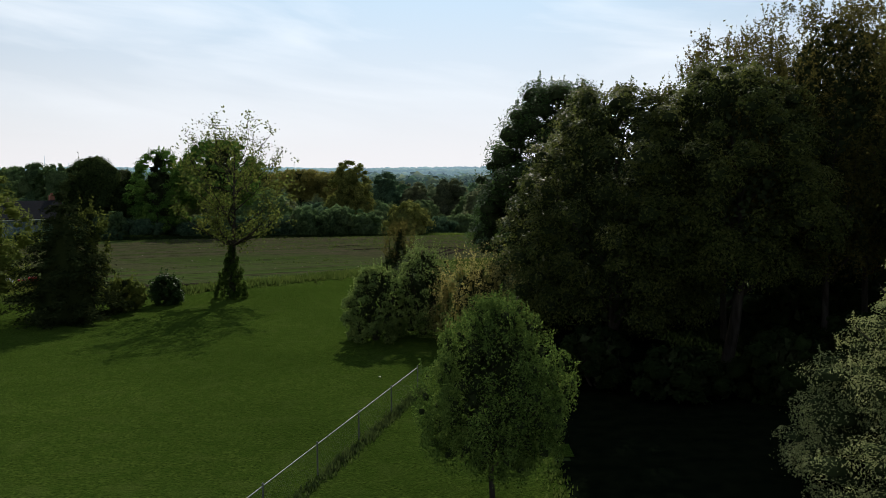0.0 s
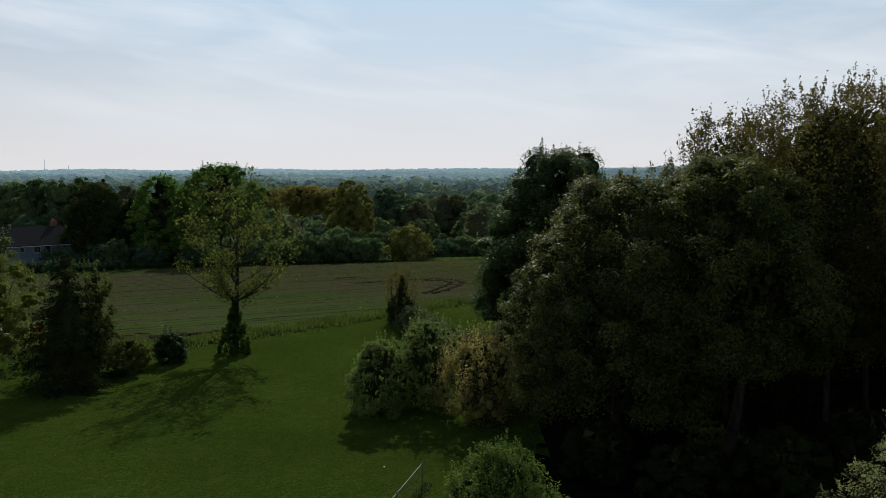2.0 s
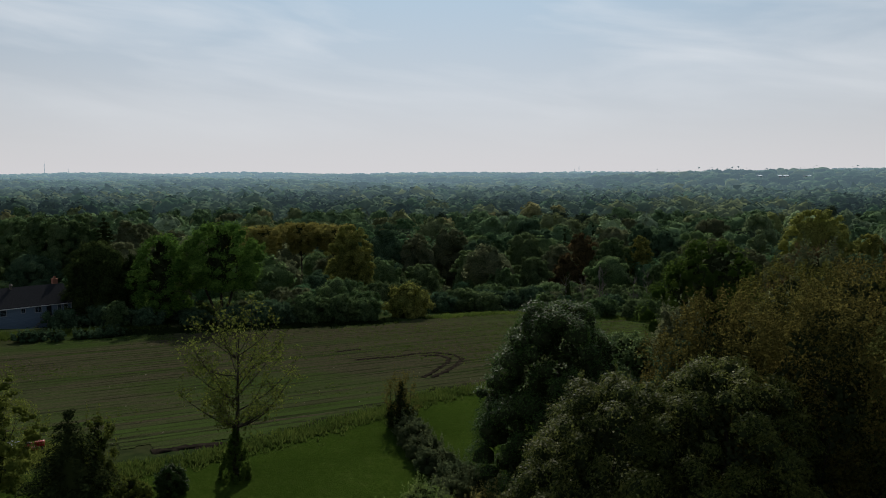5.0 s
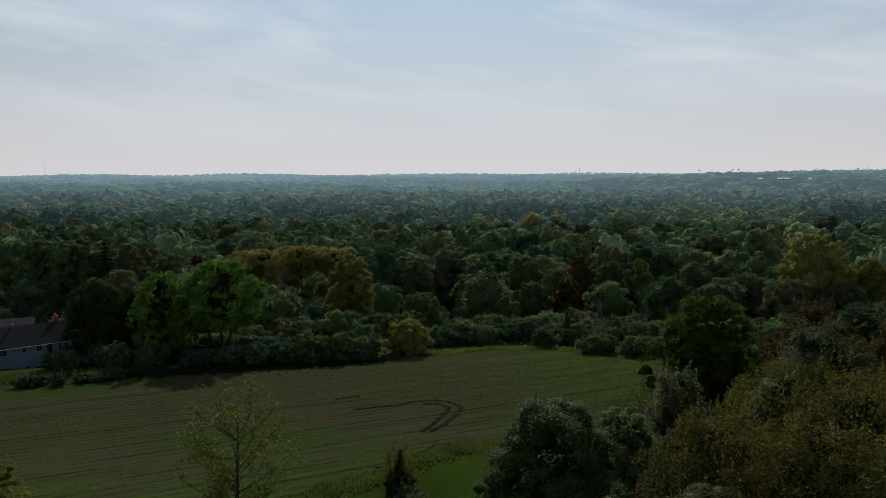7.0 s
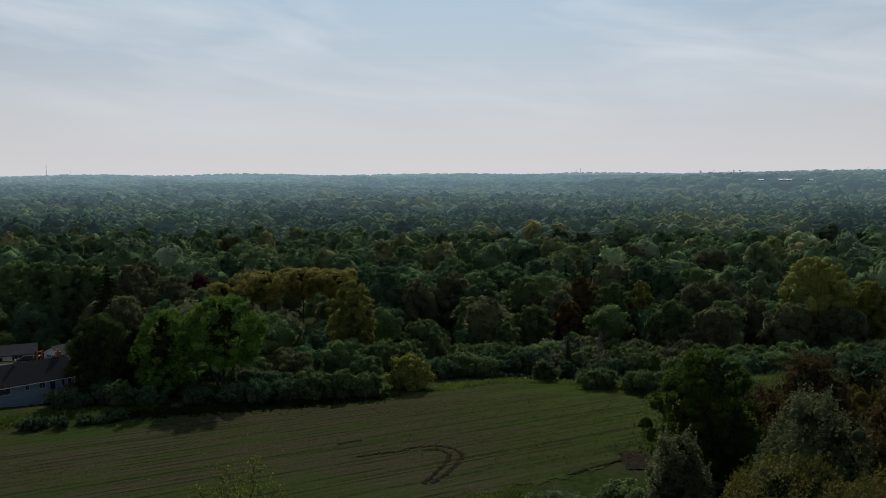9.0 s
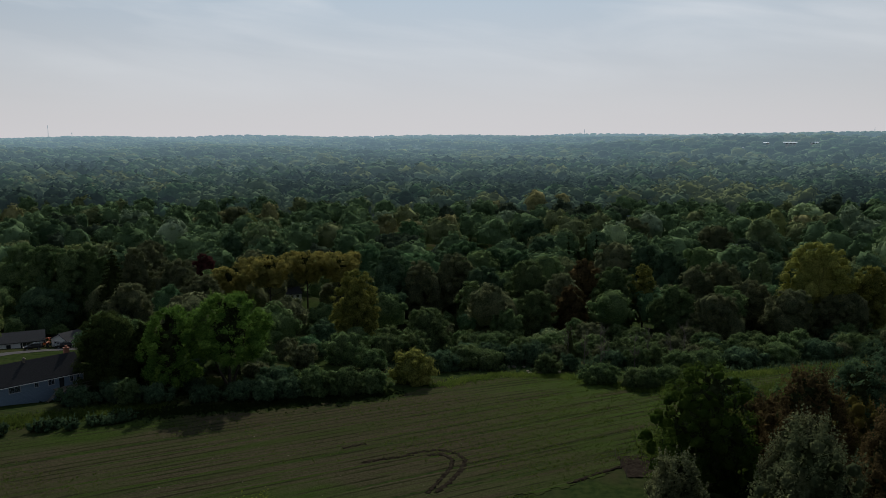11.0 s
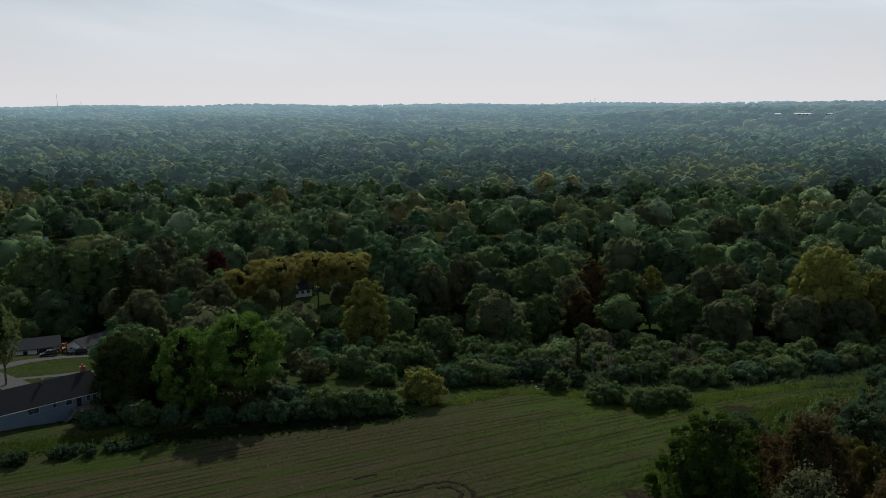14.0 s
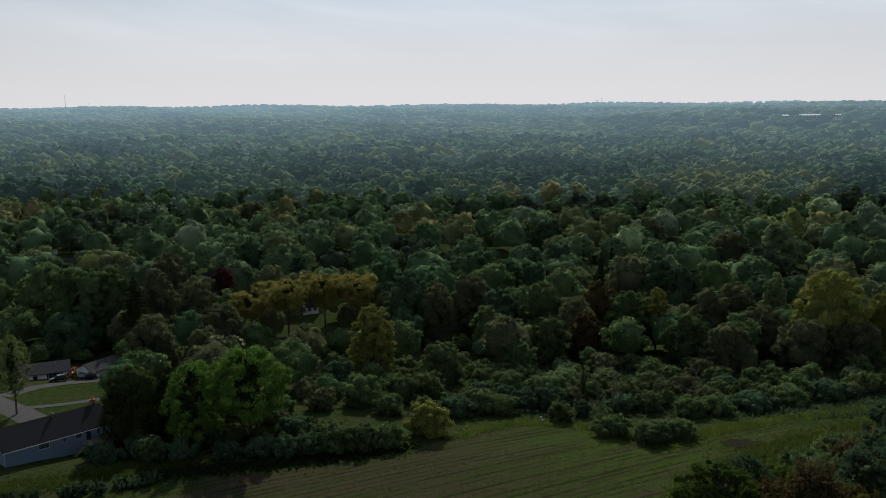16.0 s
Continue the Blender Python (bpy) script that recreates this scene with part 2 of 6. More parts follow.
def joined(pieces):
    v, f, base = [], [], 0
    three = any(pf.shape[1] == 3 for pv, pf in pieces)
    for pv, pf in pieces:
        if three and pf.shape[1] == 4:
            pf = pf[:, (0, 1, 2, 0, 2, 3)].reshape(-1, 3)
        v.append(pv)
        f.append(pf + base)
        base += len(pv)
    return np.concatenate(v), np.concatenate(f)


def curve_line(rng, a, b, steps=5, bend=0.08, lift=0.0):
    a, b = np.asarray(a, float), np.asarray(b, float)
    t = np.linspace(0, 1, steps)[:, None]
    size = np.linalg.norm(b - a)
    line = a + (b - a) * t + rng.normal(0, bend * size, 3) * np.sin(t * math.pi) * (1, 1, 0.4)
    line[:, 2] += lift * size * np.sin(t[:, 0] * math.pi)
    return line


def leaves(rng, centres, ways, size, wide=0.55, loose=0.9, simple=False):
    """A leaf, as a folded lozenge or a plain three-cornered spray, at each centre, turned roughly the given way."""
    n = len(centres)
    normal = ways + loose * rng.normal(0, 0.6, (n, 3))
    normal /= np.linalg.norm(normal, axis=1)[:, None] + 1e-9
    side = np.cross(normal, rng.normal(0, 1, (n, 3)))
    side /= np.linalg.norm(side, axis=1)[:, None] + 1e-9
    along = np.cross(normal, side)
    s = (size * rng.uniform(0.65, 1.35, n))[:, None]
    if simple:
        v = np.stack([centres - along * s + side * s * wide, centres - along * s * 0.6 - side * s * wide * 1.2, centres + along * s * 1.2], 1)
        return v.reshape(-1, 3), np.arange(3 * n).reshape(n, 3)
    v = np.stack([centres - along * s, centres + side * s * wide + normal * s * 0.18, centres + along * s, centres - side * s * wide + normal * s * 0.18], 1)
    k = 4 * np.arange(n)[:, None]
    return v.reshape(-1, 3), np.concatenate([k + (0, 1, 2), k + (0, 2, 3)], 1).reshape(-1, 3)


PROFILE = {
    "dome": lambda u: np.sqrt(np.clip(1 - u ** 3.4, 0, 1)) * (0.74 + 0.26 * np.clip(u / 0.3, 0, 1)),
    "oval": lambda u: np.sin(math.pi * np.clip(0.13 + 0.83 * u, 0, 1)) ** 0.7,
    "egg": lambda u: np.clip(1 - u ** 2.4, 0, 1) ** 0.65 * (0.62 + 0.38 * np.clip(u / 0.30, 0, 1)),
    "cone": lambda u: np.clip(1 - u, 0, 1) ** 0.8,
    "fan": lambda u: np.where(u < 0.72, 0.42 + 0.58 * u / 0.72, np.sqrt(np.clip(1 - ((u - 0.72) / 0.30) ** 2, 0, 1))),
}


def boughs_of(rng, height, width, base, count, shape="dome", size=1.0, tall=0.8):
    """Boughs all over a crown of that outline: centres, radii, and the way each one faces."""
    grid = np.linspace(0, 1, 201)
    share = np.cumsum(PROFILE[shape](grid) + 0.22)
    u = np.interp((np.arange(count) + rng.random(count)) / count, share / share[-1], grid)
    a = np.arange(count) * 2.39996 + rng.normal(0, 0.35, count)
    p, q = rng.uniform(0, 6.28, 2)
    reach = width * 0.5 * PROFILE[shape](u) * (1 + 0.13 * np.sin(2 * a + p) + 0.10 * np.sin(3 * a + q + 5 * u) + 0.10 * np.sin(5 * a + 9 * u + p + q)) * rng.uniform(0.84, 1.08, count)
    r = width * 0.125 * size * rng.uniform(0.65, 1.4, count) * (1.08 - 0.28 * u)
    d = np.maximum(reach - r * 0.8, width * rng.uniform(0.02, 0.16, count) * (1.15 - 0.9 * (shape == "cone")))
    z = np.clip(base + (height - base) * u, base + r * tall * 0.6, np.maximum(height - r * tall * rng.uniform(0.7, 1.05, count), base + r * tall * 0.6))
    c = np.stack([d * np.cos(a), d * np.sin(a), z], 1)
    way = np.stack([np.cos(a) * (1 - u * u), np.sin(a) * (1 - u * u), 0.2 + u], 1)
    return c, r, way / np.linalg.norm(way, axis=1)[:, None]


def ico(level, low=-2.0):
    bm = bmesh.new()
    bmesh.ops.create_icosphere(bm, subdivisions=level, radius=1.0)
    v = np.array([q.co for q in bm.verts])
    f = np.array([[q.index for q in fc.verts] for fc in bm.faces])
    bm.free()
    return v, np.array([k for k in f if v[k][:, 2].mean() > low])


def hood():
    """A low six-sided dome, for crowns too far off to show more."""
    ring = np.arange(6) * math.pi / 3
    rows = [(k * np.cos(ring + z), k * np.sin(ring + z), np.full(6, z)) for k, z in ((0.97, -1.25), (0.90, 0.35), (0.52, 0.84))]
    v = np.concatenate([np.stack(q, 1) for q in rows] + [np.array([(0, 0, 1.0)])])
    f = [q for j in (0, 6) for i in range(6) for q in ((j + i, j + (i + 1) % 6, j + 6 + i), (j + (i + 1) % 6, j + 6 + (i + 1) % 6, j + 6 + i))]
    f += [(12 + i, 12 + (i + 1) % 6, 18) for i in range(6)]
    return v, np.array(f)


BALL = {0: hood(), 1: ico(1, -0.5), 2: ico(2, -0.5), 3: ico(3, -0.5)}


def lumps(rng, c, r, level, rough=0.10):
    """A lumpy solid mass at each centre, with the three half-widths given for it."""
    v, f = BALL[level]
    n = len(c)
    swell = 1 + rng.normal(0, rough, (n, len(v), 1))
    return (c[:, None] + v[None] * r[:, None] * swell).reshape(-1, 3), (f[None] + (np.arange(n) * len(v))[:, None, None]).reshape(-1, 3)


def foliage(rng, c, r, way, each, leaf, tall=0.8, loose=0.6, stray=0.06):
    """Leaves over the outer and upper side of each bough, more on larger ones."""
    many = np.maximum(4, each * (r / r.mean()) ** 1.6).astype(int)
    rep = np.repeat(np.arange(len(c)), many)
    d = rng.normal(0, 1, (len(rep), 3)) + way[rep] * 0.9 + (0, 0, 0.45)
    d /= np.linalg.norm(d, axis=1)[:, None]
    rad = 1 - 0.34 * rng.random(len(rep)) ** 1.6 + np.where(rng.random(len(rep)) < stray, rng.uniform(0.05, 0.35, len(rep)), 0)
    p = c[rep] + d * (r[rep] * rad)[:, None] * (1, 1, tall)
    return leaves(rng, p, d + (0, 0, 0.45), leaf, 0.6, loose, True)


def shoots_of(rng, c, r, way, count, length, leaf, tall=0.8, each=14):
    """Young upright shoots that stand out of the crown, set with leaves."""
    chance = np.clip(way[:, 2] + 0.1, 0.05, None)
    pick = rng.choice(len(c), count, p=chance / chance.sum())
    d = rng.normal(0, 0.55, (count, 3)) + way[pick] + (0, 0, 0.5)
    d /= np.linalg.norm(d, axis=1)[:, None]
    foot = c[pick] + d * (r[pick] * 0.9)[:, None] * (1, 1, tall)
    up = np.array((0, 0, 1.0)) + d * 0.45 + rng.normal(0, 0.16, (count, 3))
    size = length * rng.uniform(0.4, 1.25, count)
    rep = np.repeat(np.arange(count), each)
    t = rng.random(len(rep))
    p = foot[rep] + up[rep] * (t * size[rep])[:, None] + rng.normal(0, 1, (len(rep), 3)) * (0.04 + 0.07 * (1 - t))[:, None] * length
    a = rng.uniform(0, 6.28, count)
    side = np.stack([np.cos(a), np.sin(a), 0 * a], 1) * 0.012
    stems = np.stack([foot - up * 0.3 * length - side, foot - up * 0.3 * length + side, foot + up * size[:, None]], 1).reshape(-1, 3)
    return leaves(rng, p, rng.normal(0, 0.6, (len(rep), 3)) + (0, 0, 0.5), leaf, 0.6, 0.8, True), (stems, np.arange(3 * count).reshape(-1, 3))


def crown_mesh(name, rng, height, width, base, kind, count=60, each=90, leaf=0.25, shape="dome", size=1.0, tall=0.8, loose=0.6, core=0.74, heart=0.6, shoots=0, shoot=0.8, level=2, dark=False, fill=260, solid=0.0):
    """A crown: boughs of leaves round solid masses, dark infill coloured as the shade within, and loose shoots."""
    c, r, way = boughs_of(rng, height, width, base, count, shape, size, tall)
    pieces = [foliage(rng, c, r, way, each, leaf, tall, loose)]
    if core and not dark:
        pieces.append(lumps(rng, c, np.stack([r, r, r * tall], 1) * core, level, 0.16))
    if solid:
        ci, ri, wi = boughs_of(rng, base + (height - base) * (0.5 + 0.5 * solid), width * solid, base, 34, shape, 1.9, tall)
        pieces.append(lumps(rng, ci, np.stack([ri, ri, ri * 1.1], 1), 1, 0.14))
    if shoots:
        pieces += shoots_of(rng, c, r, way, shoots, shoot, leaf, tall)
    leafy = sum(len(f) for v, f in pieces[:-1]) if shoots else sum(len(f) for v, f in pieces)
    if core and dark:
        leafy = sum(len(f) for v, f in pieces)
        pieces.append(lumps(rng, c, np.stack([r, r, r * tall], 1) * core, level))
    # scattered dark pieces stand for the shaded inside of the crown
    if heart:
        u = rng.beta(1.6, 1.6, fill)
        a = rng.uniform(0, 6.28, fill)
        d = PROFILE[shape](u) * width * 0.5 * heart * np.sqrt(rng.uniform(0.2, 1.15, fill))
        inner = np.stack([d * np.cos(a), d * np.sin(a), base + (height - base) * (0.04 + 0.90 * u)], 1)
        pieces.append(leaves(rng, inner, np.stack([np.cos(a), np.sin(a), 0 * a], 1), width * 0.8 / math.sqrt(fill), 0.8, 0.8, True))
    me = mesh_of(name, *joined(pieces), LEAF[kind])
    me.materials.append(SHADE_TWIGS)
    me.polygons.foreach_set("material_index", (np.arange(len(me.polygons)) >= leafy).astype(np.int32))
    return me


def trunk_mesh(rng, height, base, width, thick, limbs=6, lean=0.0, sides=8, stems=0):
    top = (lean, 0, base + (height - base) * 0.7)
    pieces = [tube(curve_line(rng, (0, 0, -0.3), top, 6, 0.02), np.linspace(thick * 1.25, thick * 0.35, 6), sides)]
    for i in range(limbs):
        a = i * 2.4 + rng.uniform(-0.3, 0.3)
        z0 = base * rng.uniform(0.7, 1.0) + (height - base) * 0.35 * i / max(limbs, 1)
        far = width * rng.uniform(0.26, 0.42)
        end = (far * math.cos(a), far * math.sin(a), z0 + (height - base) * rng.uniform(0.3, 0.5))
        pieces.append(tube(curve_line(rng, (lean * z0 / top[2], 0, z0), end, 5, 0.06, -0.06), np.linspace(thick * 0.5, thick * 0.1, 5), 6))
    for i in range(stems):
        side = width * (0.20 if i % 2 else -0.26)
        pieces.append(tube(curve_line(rng, (side * 0.08, 0.3, -0.3), (side, rng.uniform(-1, 1), height * 0.62), 6, 0.03), np.linspace(thick * 1.1, thick * 0.35, 6), sides))
    v, f = joined(pieces)
    return mesh_of("trunk", v, f, BARK, True)


def tree(name, x, y, height, width, kind, label, seed, base=None, thick=0.22, limbs=6, category="tree", group="", stems=0, **crown):
    rng = np.random.default_rng(seed)
    base = height * 0.2 if base is None else base
    ob = tagged(new(name), label, category, group)
    ob.location = (x, y, float(ground_height(x, y)))
    part("trunk", trunk_mesh(rng, height, base, width, thick, limbs, stems=stems), BARK, ob)
    part("crown", crown_mesh("crown", rng, height, width, base, kind, **crown), None, ob)
    return ob


def inside(px, py, poly):
    hit = np.zeros(np.shape(px), bool)
    for (x1, y1), (x2, y2) in zip(poly, poly[1:] + poly[:1]):
        cross = (y1 > py) != (y2 > py)
        hit ^= cross & (px < (x2 - x1) * (py - y1) / ((y2 - y1) or 1e-9) + x1)
    return hit


# ---- ground ----
def ground_material():
    m, n, l, p = shader("rough_grass")
    a = mixed(n, l, noise_node(n, l, 0.9, 6.0), (0.015, 0.026, 0.009), (0.030, 0.043, 0.014))
    b = mixed(n, l, noise_node(n, l, 0.07, 4.0), a, (0.040, 0.036, 0.020), 0.5, 0.75)
    l.new(b, p.inputs["Base Color"])
    p.inputs["Roughness"].default_value, p.inputs["Specular IOR Level"].default_value = 1.0, 0.0
    return m


def lawn_material():
    m, n, l, p = shader("mown_grass")
    blades = mixed(n, l, noise_node(n, l, 7.0, 9.0), (0.0065, 0.015, 0.003), (0.029, 0.048, 0.009), 0.40, 0.60)
    fine = mixed(n, l, noise_node(n, l, 1.6, 5.0), blades, (0.011, 0.025, 0.004), 0.42, 0.70)
    worn = mixed(n, l, noise_node(n, l, 0.6, 6.0), fine, (0.027, 0.041, 0.010), 0.54, 0.80)
    slow = mixed(n, l, noise_node(n, l, 0.09, 3.0), (0.66, 0.71, 0.66), (1.10, 1.05, 0.98), 0.35, 0.65)
    mul = n.new("ShaderNodeMixRGB")
    mul.blend_type, mul.inputs["Fac"].default_value = "MULTIPLY", 1.0
    l.new(worn, mul.inputs["Color1"])
    l.new(slow, mul.inputs["Color2"])
    l.new(mul.outputs["Color"], p.inputs["Base Color"])
    p.inputs["Roughness"].default_value = 0.9
    p.inputs["Specular IOR Level"].default_value = 0.0
    p.inputs["Sheen Weight"].default_value, p.inputs["Sheen Roughness"].default_value, p.inputs["Sheen Tint"].default_value = 0.095, 0.5, (0.52, 0.80, 0.12, 1)
    bp = n.new("ShaderNodeBump")
    bp.inputs["Strength"].default_value, bp.inputs["Distance"].default_value = 0.9, 0.10
    l.new(noise_node(n, l, 14.0, 6.0), bp.inputs["Height"])
    l.new(bp.outputs["Normal"], p.inputs["Normal"])
    return m


ROW_TURN = 28.0


def field_material():
    m, n, l, p = shader("stubble_field")
    soil = mixed(n, l, noise_node(n, l, 2.5, 7.0), (0.026, 0.0200, 0.0140), (0.046, 0.0360, 0.026))
    green = mixed(n, l, noise_node(n, l, 3.0, 6.0), (0.013, 0.024, 0.005), (0.028, 0.042, 0.011))
    rows = mixed(n, l, noise_node(n, l, 1.0, 5.0, (0.02, 1.1, 1), -ROW_TURN), soil, green, 0.48, 0.68)
    wide = mixed(n, l, noise_node(n, l, 1.0, 3.0, (0.012, 0.16, 1), -ROW_TURN), rows, green, 0.55, 0.72)
    patches = mixed(n, l, noise_node(n, l, 0.05, 4.0, (0.5, 1.0, 1), -ROW_TURN), wide, green, 0.53, 0.66)
    pale = mixed(n, l, noise_node(n, l, 0.045, 5.0, (0.5, 1.3, 1), 10), patches, soil, 0.54, 0.64)
    place = n.new("ShaderNodeNewGeometry")
    spot = n.new("ShaderNodeVectorMath")
    spot.operation, spot.inputs[1].default_value = "DOT_PRODUCT", (0.93, 0.36, 0)
    l.new(place.outputs["Position"], spot.inputs[0])
    lush = mixed(n, l, noise_node(n, l, 0.8, 5.0, (0.06, 1.0, 1), -ROW_TURN), pale, (0.031, 0.050, 0.012), 0.36, 0.58)
    pale = mixed(n, l, spot.outputs["Value"], pale, lush, 52.0, 86.0)
    side = n.new("ShaderNodeVectorMath")
    side.operation, side.inputs[1].default_value = "DOT_PRODUCT", (0.25, -0.97, 0)
    l.new(place.outputs["Position"], side.inputs[0])
    pale = mixed(n, l, side.outputs["Value"], pale, lush, -125.0, -96.0)
    wave = n.new("ShaderNodeTexWave")
    wave.wave_type, wave.bands_direction = "BANDS", "Y"
    wave.inputs["Scale"].default_value, wave.inputs["Distortion"].default_value = 0.19, 2.6
    wave.inputs["Detail"].default_value, wave.inputs["Detail Scale"].default_value = 3.0, 0.6
    geo = n.new("ShaderNodeNewGeometry")
    mp = n.new("ShaderNodeMapping")
    mp.vector_type = "TEXTURE"
    mp.inputs["Rotation"].default_value, mp.inputs["Scale"].default_value = (0, 0, radians(ROW_TURN)), (12.0, 1, 1)
    l.new(geo.outputs["Position"], mp.inputs["Vector"])
    l.new(mp.outputs["Vector"], wave.inputs["Vector"])
    broken = n.new("ShaderNodeMath")
    broken.operation = "MULTIPLY"
    l.new(wave.outputs["Fac"], broken.inputs[0])
    rngb = n.new("ShaderNodeMapRange")
    rngb.inputs["From Min"].default_value, rngb.inputs["From Max"].default_value, rngb.inputs["To Min"].default_value = 0.35, 0.60, 0.55
    l.new(noise_node(n, l, 0.6, 4.0, (0.12, 0.8, 1), -ROW_TURN), rngb.inputs["Value"])
    l.new(rngb.outputs["Result"], broken.inputs[1])
    bare = mixed(n, l, broken.outputs[0], pale, (0.013, 0.011, 0.008), 0.62, 0.95)
    l.new(bare, p.inputs["Base Color"])
    p.inputs["Sheen Weight"].default_value, p.inputs["Sheen Roughness"].default_value, p.inputs["Sheen Tint"].default_value = 0.04, 0.6, (0.52, 0.80, 0.26, 1)
    p.inputs["Roughness"].default_value, p.inputs["Specular IOR Level"].default_value = 1.0, 0.0
    bp = n.new("ShaderNodeBump")
    bp.inputs["Strength"].default_value, bp.inputs["Distance"].default_value = 0.8, 0.15
    l.new(noise_node(n, l, 5.0, 6.0), bp.inputs["Height"])
    l.new(bp.outputs["Normal"], p.inputs["Normal"])
    return m


def grid_sheet(name, xs, ys, mat, height, keep=None):
    gx, gy = np.meshgrid(xs, ys)
    v = np.stack([gx, gy, height(gx, gy)], -1).reshape(-1, 3)
    i = np.arange(len(v)).reshape(len(ys), len(xs))
    f = np.stack([i[:-1, :-1], i[:-1, 1:], i[1:, 1:], i[1:, :-1]], -1).reshape(-1, 4)
    if keep is not None:
        mid = v[f].mean(1)
        f = f[keep(mid[:, 0], mid[:, 1])]
        used = np.unique(f)
        where = np.zeros(len(v), int)
        where[used] = np.arange(len(used))
        v, f = v[used], where[f]
    return mesh_of(name, v, f, mat, True)


def haze_glow_material(name="distant_hills", a=(0.030, 0.048, 0.038), b=(0.070, 0.085, 0.062)):
    """Far ground and hills: a dull blue-grey with haze painted in as glow, stronger farther off."""
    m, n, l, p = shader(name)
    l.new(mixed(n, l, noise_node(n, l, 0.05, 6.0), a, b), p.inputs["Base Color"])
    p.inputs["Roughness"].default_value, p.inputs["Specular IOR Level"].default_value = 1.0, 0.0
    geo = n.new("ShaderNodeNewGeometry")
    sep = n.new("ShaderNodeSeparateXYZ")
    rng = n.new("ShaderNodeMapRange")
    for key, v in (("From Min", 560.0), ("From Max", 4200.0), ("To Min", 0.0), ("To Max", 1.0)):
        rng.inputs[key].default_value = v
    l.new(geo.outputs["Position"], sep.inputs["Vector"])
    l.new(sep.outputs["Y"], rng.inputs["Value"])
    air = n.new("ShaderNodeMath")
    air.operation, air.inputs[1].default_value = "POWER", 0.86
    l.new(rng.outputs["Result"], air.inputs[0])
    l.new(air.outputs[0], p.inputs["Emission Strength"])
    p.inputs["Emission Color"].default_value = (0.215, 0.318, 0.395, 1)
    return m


FAR = haze_glow_material()
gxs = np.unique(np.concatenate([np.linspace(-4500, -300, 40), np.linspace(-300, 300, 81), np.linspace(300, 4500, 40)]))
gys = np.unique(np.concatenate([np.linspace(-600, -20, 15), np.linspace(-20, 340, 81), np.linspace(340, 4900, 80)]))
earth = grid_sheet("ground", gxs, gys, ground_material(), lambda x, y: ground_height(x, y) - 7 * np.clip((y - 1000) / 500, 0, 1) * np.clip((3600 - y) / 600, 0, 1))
# ground past 660 m takes the glowing haze colour
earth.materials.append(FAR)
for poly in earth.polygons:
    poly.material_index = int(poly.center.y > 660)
tagged(new("ground", earth), "rough grass and woodland floor falling away to wooded hills", "ground", kind="structure")

LAWN = [(-70, -30), (60, -30), (60, 8), (5, 14), (4.4, 29), (4.8, 34), (5.2, 46), (6.5, 56), (9, 80), (11, 110), (6, 108.5), (-0.5, 106), (-9, 95.5), (-20, 85.5), (-24, 80.5), (-30, 77), (-38, 73), (-70, 66)]
FIELD = [(-120, 82), (-60, 84), (-40, 86), (-26, 86), (-18, 92), (-8, 101), (0, 112), (12, 116), (22, 122), (34, 133), (46, 152), (62, 168), (80, 178), (73, 184), (48, 170), (40, 166), (25, 181), (11, 184), (-1, 173), (-12, 163), (-33, 155), (-49, 151), (-65, 145), (-90, 131), (-120, 124)]


def wavy(poly, amp):
    def test(x, y):
        wx = x + amp * np.sin(y * 1.3 + np.sin(x * 0.7)) * 0.6
        wy = y + amp * np.sin(x * 1.1 + 1.7 * np.sin(x * 0.37))
        return inside(wx, wy, poly)
    return test


# litter far darker than its own tone: the trees' shade is painted in
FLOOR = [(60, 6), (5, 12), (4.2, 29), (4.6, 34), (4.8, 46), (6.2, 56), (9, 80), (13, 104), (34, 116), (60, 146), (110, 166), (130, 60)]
SHADE_LITTER = plain_material("leaf_litter", (0.002, 0.0038, 0.002), (0.005, 0.0072, 0.0035), 1.2, 1.0, 0, 0.0, None, 0.0)
tagged(new("wood_floor", grid_sheet("wood_floor", np.arange(0, 131, 1.0), np.arange(0, 180, 1.0), SHADE_LITTER, lambda x, y: ground_height(x, y) + 0.015, wavy(FLOOR, 0.6))), "dark leaf litter under the trees", "ground", kind="structure")
tagged(new("lawn", grid_sheet("lawn", np.arange(-70, 60.1, 0.8), np.arange(-30, 110.1, 0.8), lawn_material(), lambda x, y: ground_height(x, y) + 0.03 + 0.02 * np.sin(x * 0.9) * np.sin(y * 0.7), wavy(LAWN, 0.3))), "mown green lawn with faint worn patches", "lawn", kind="structure")

ca, sa = math.cos(radians(ROW_TURN)), math.sin(radians(ROW_TURN))
frng = np.random.default_rng(5)
rut = np.zeros(800)
at = 3.0
while at < 780:
    deep = frng.uniform(0.05, 0.20)
    rut[int(at)] += deep
    rut[int(at) + 1] += deep * 0.3
    rut[int(at) - 1] -= deep * 0.35
    at += frng.uniform(3.5, 8.0)


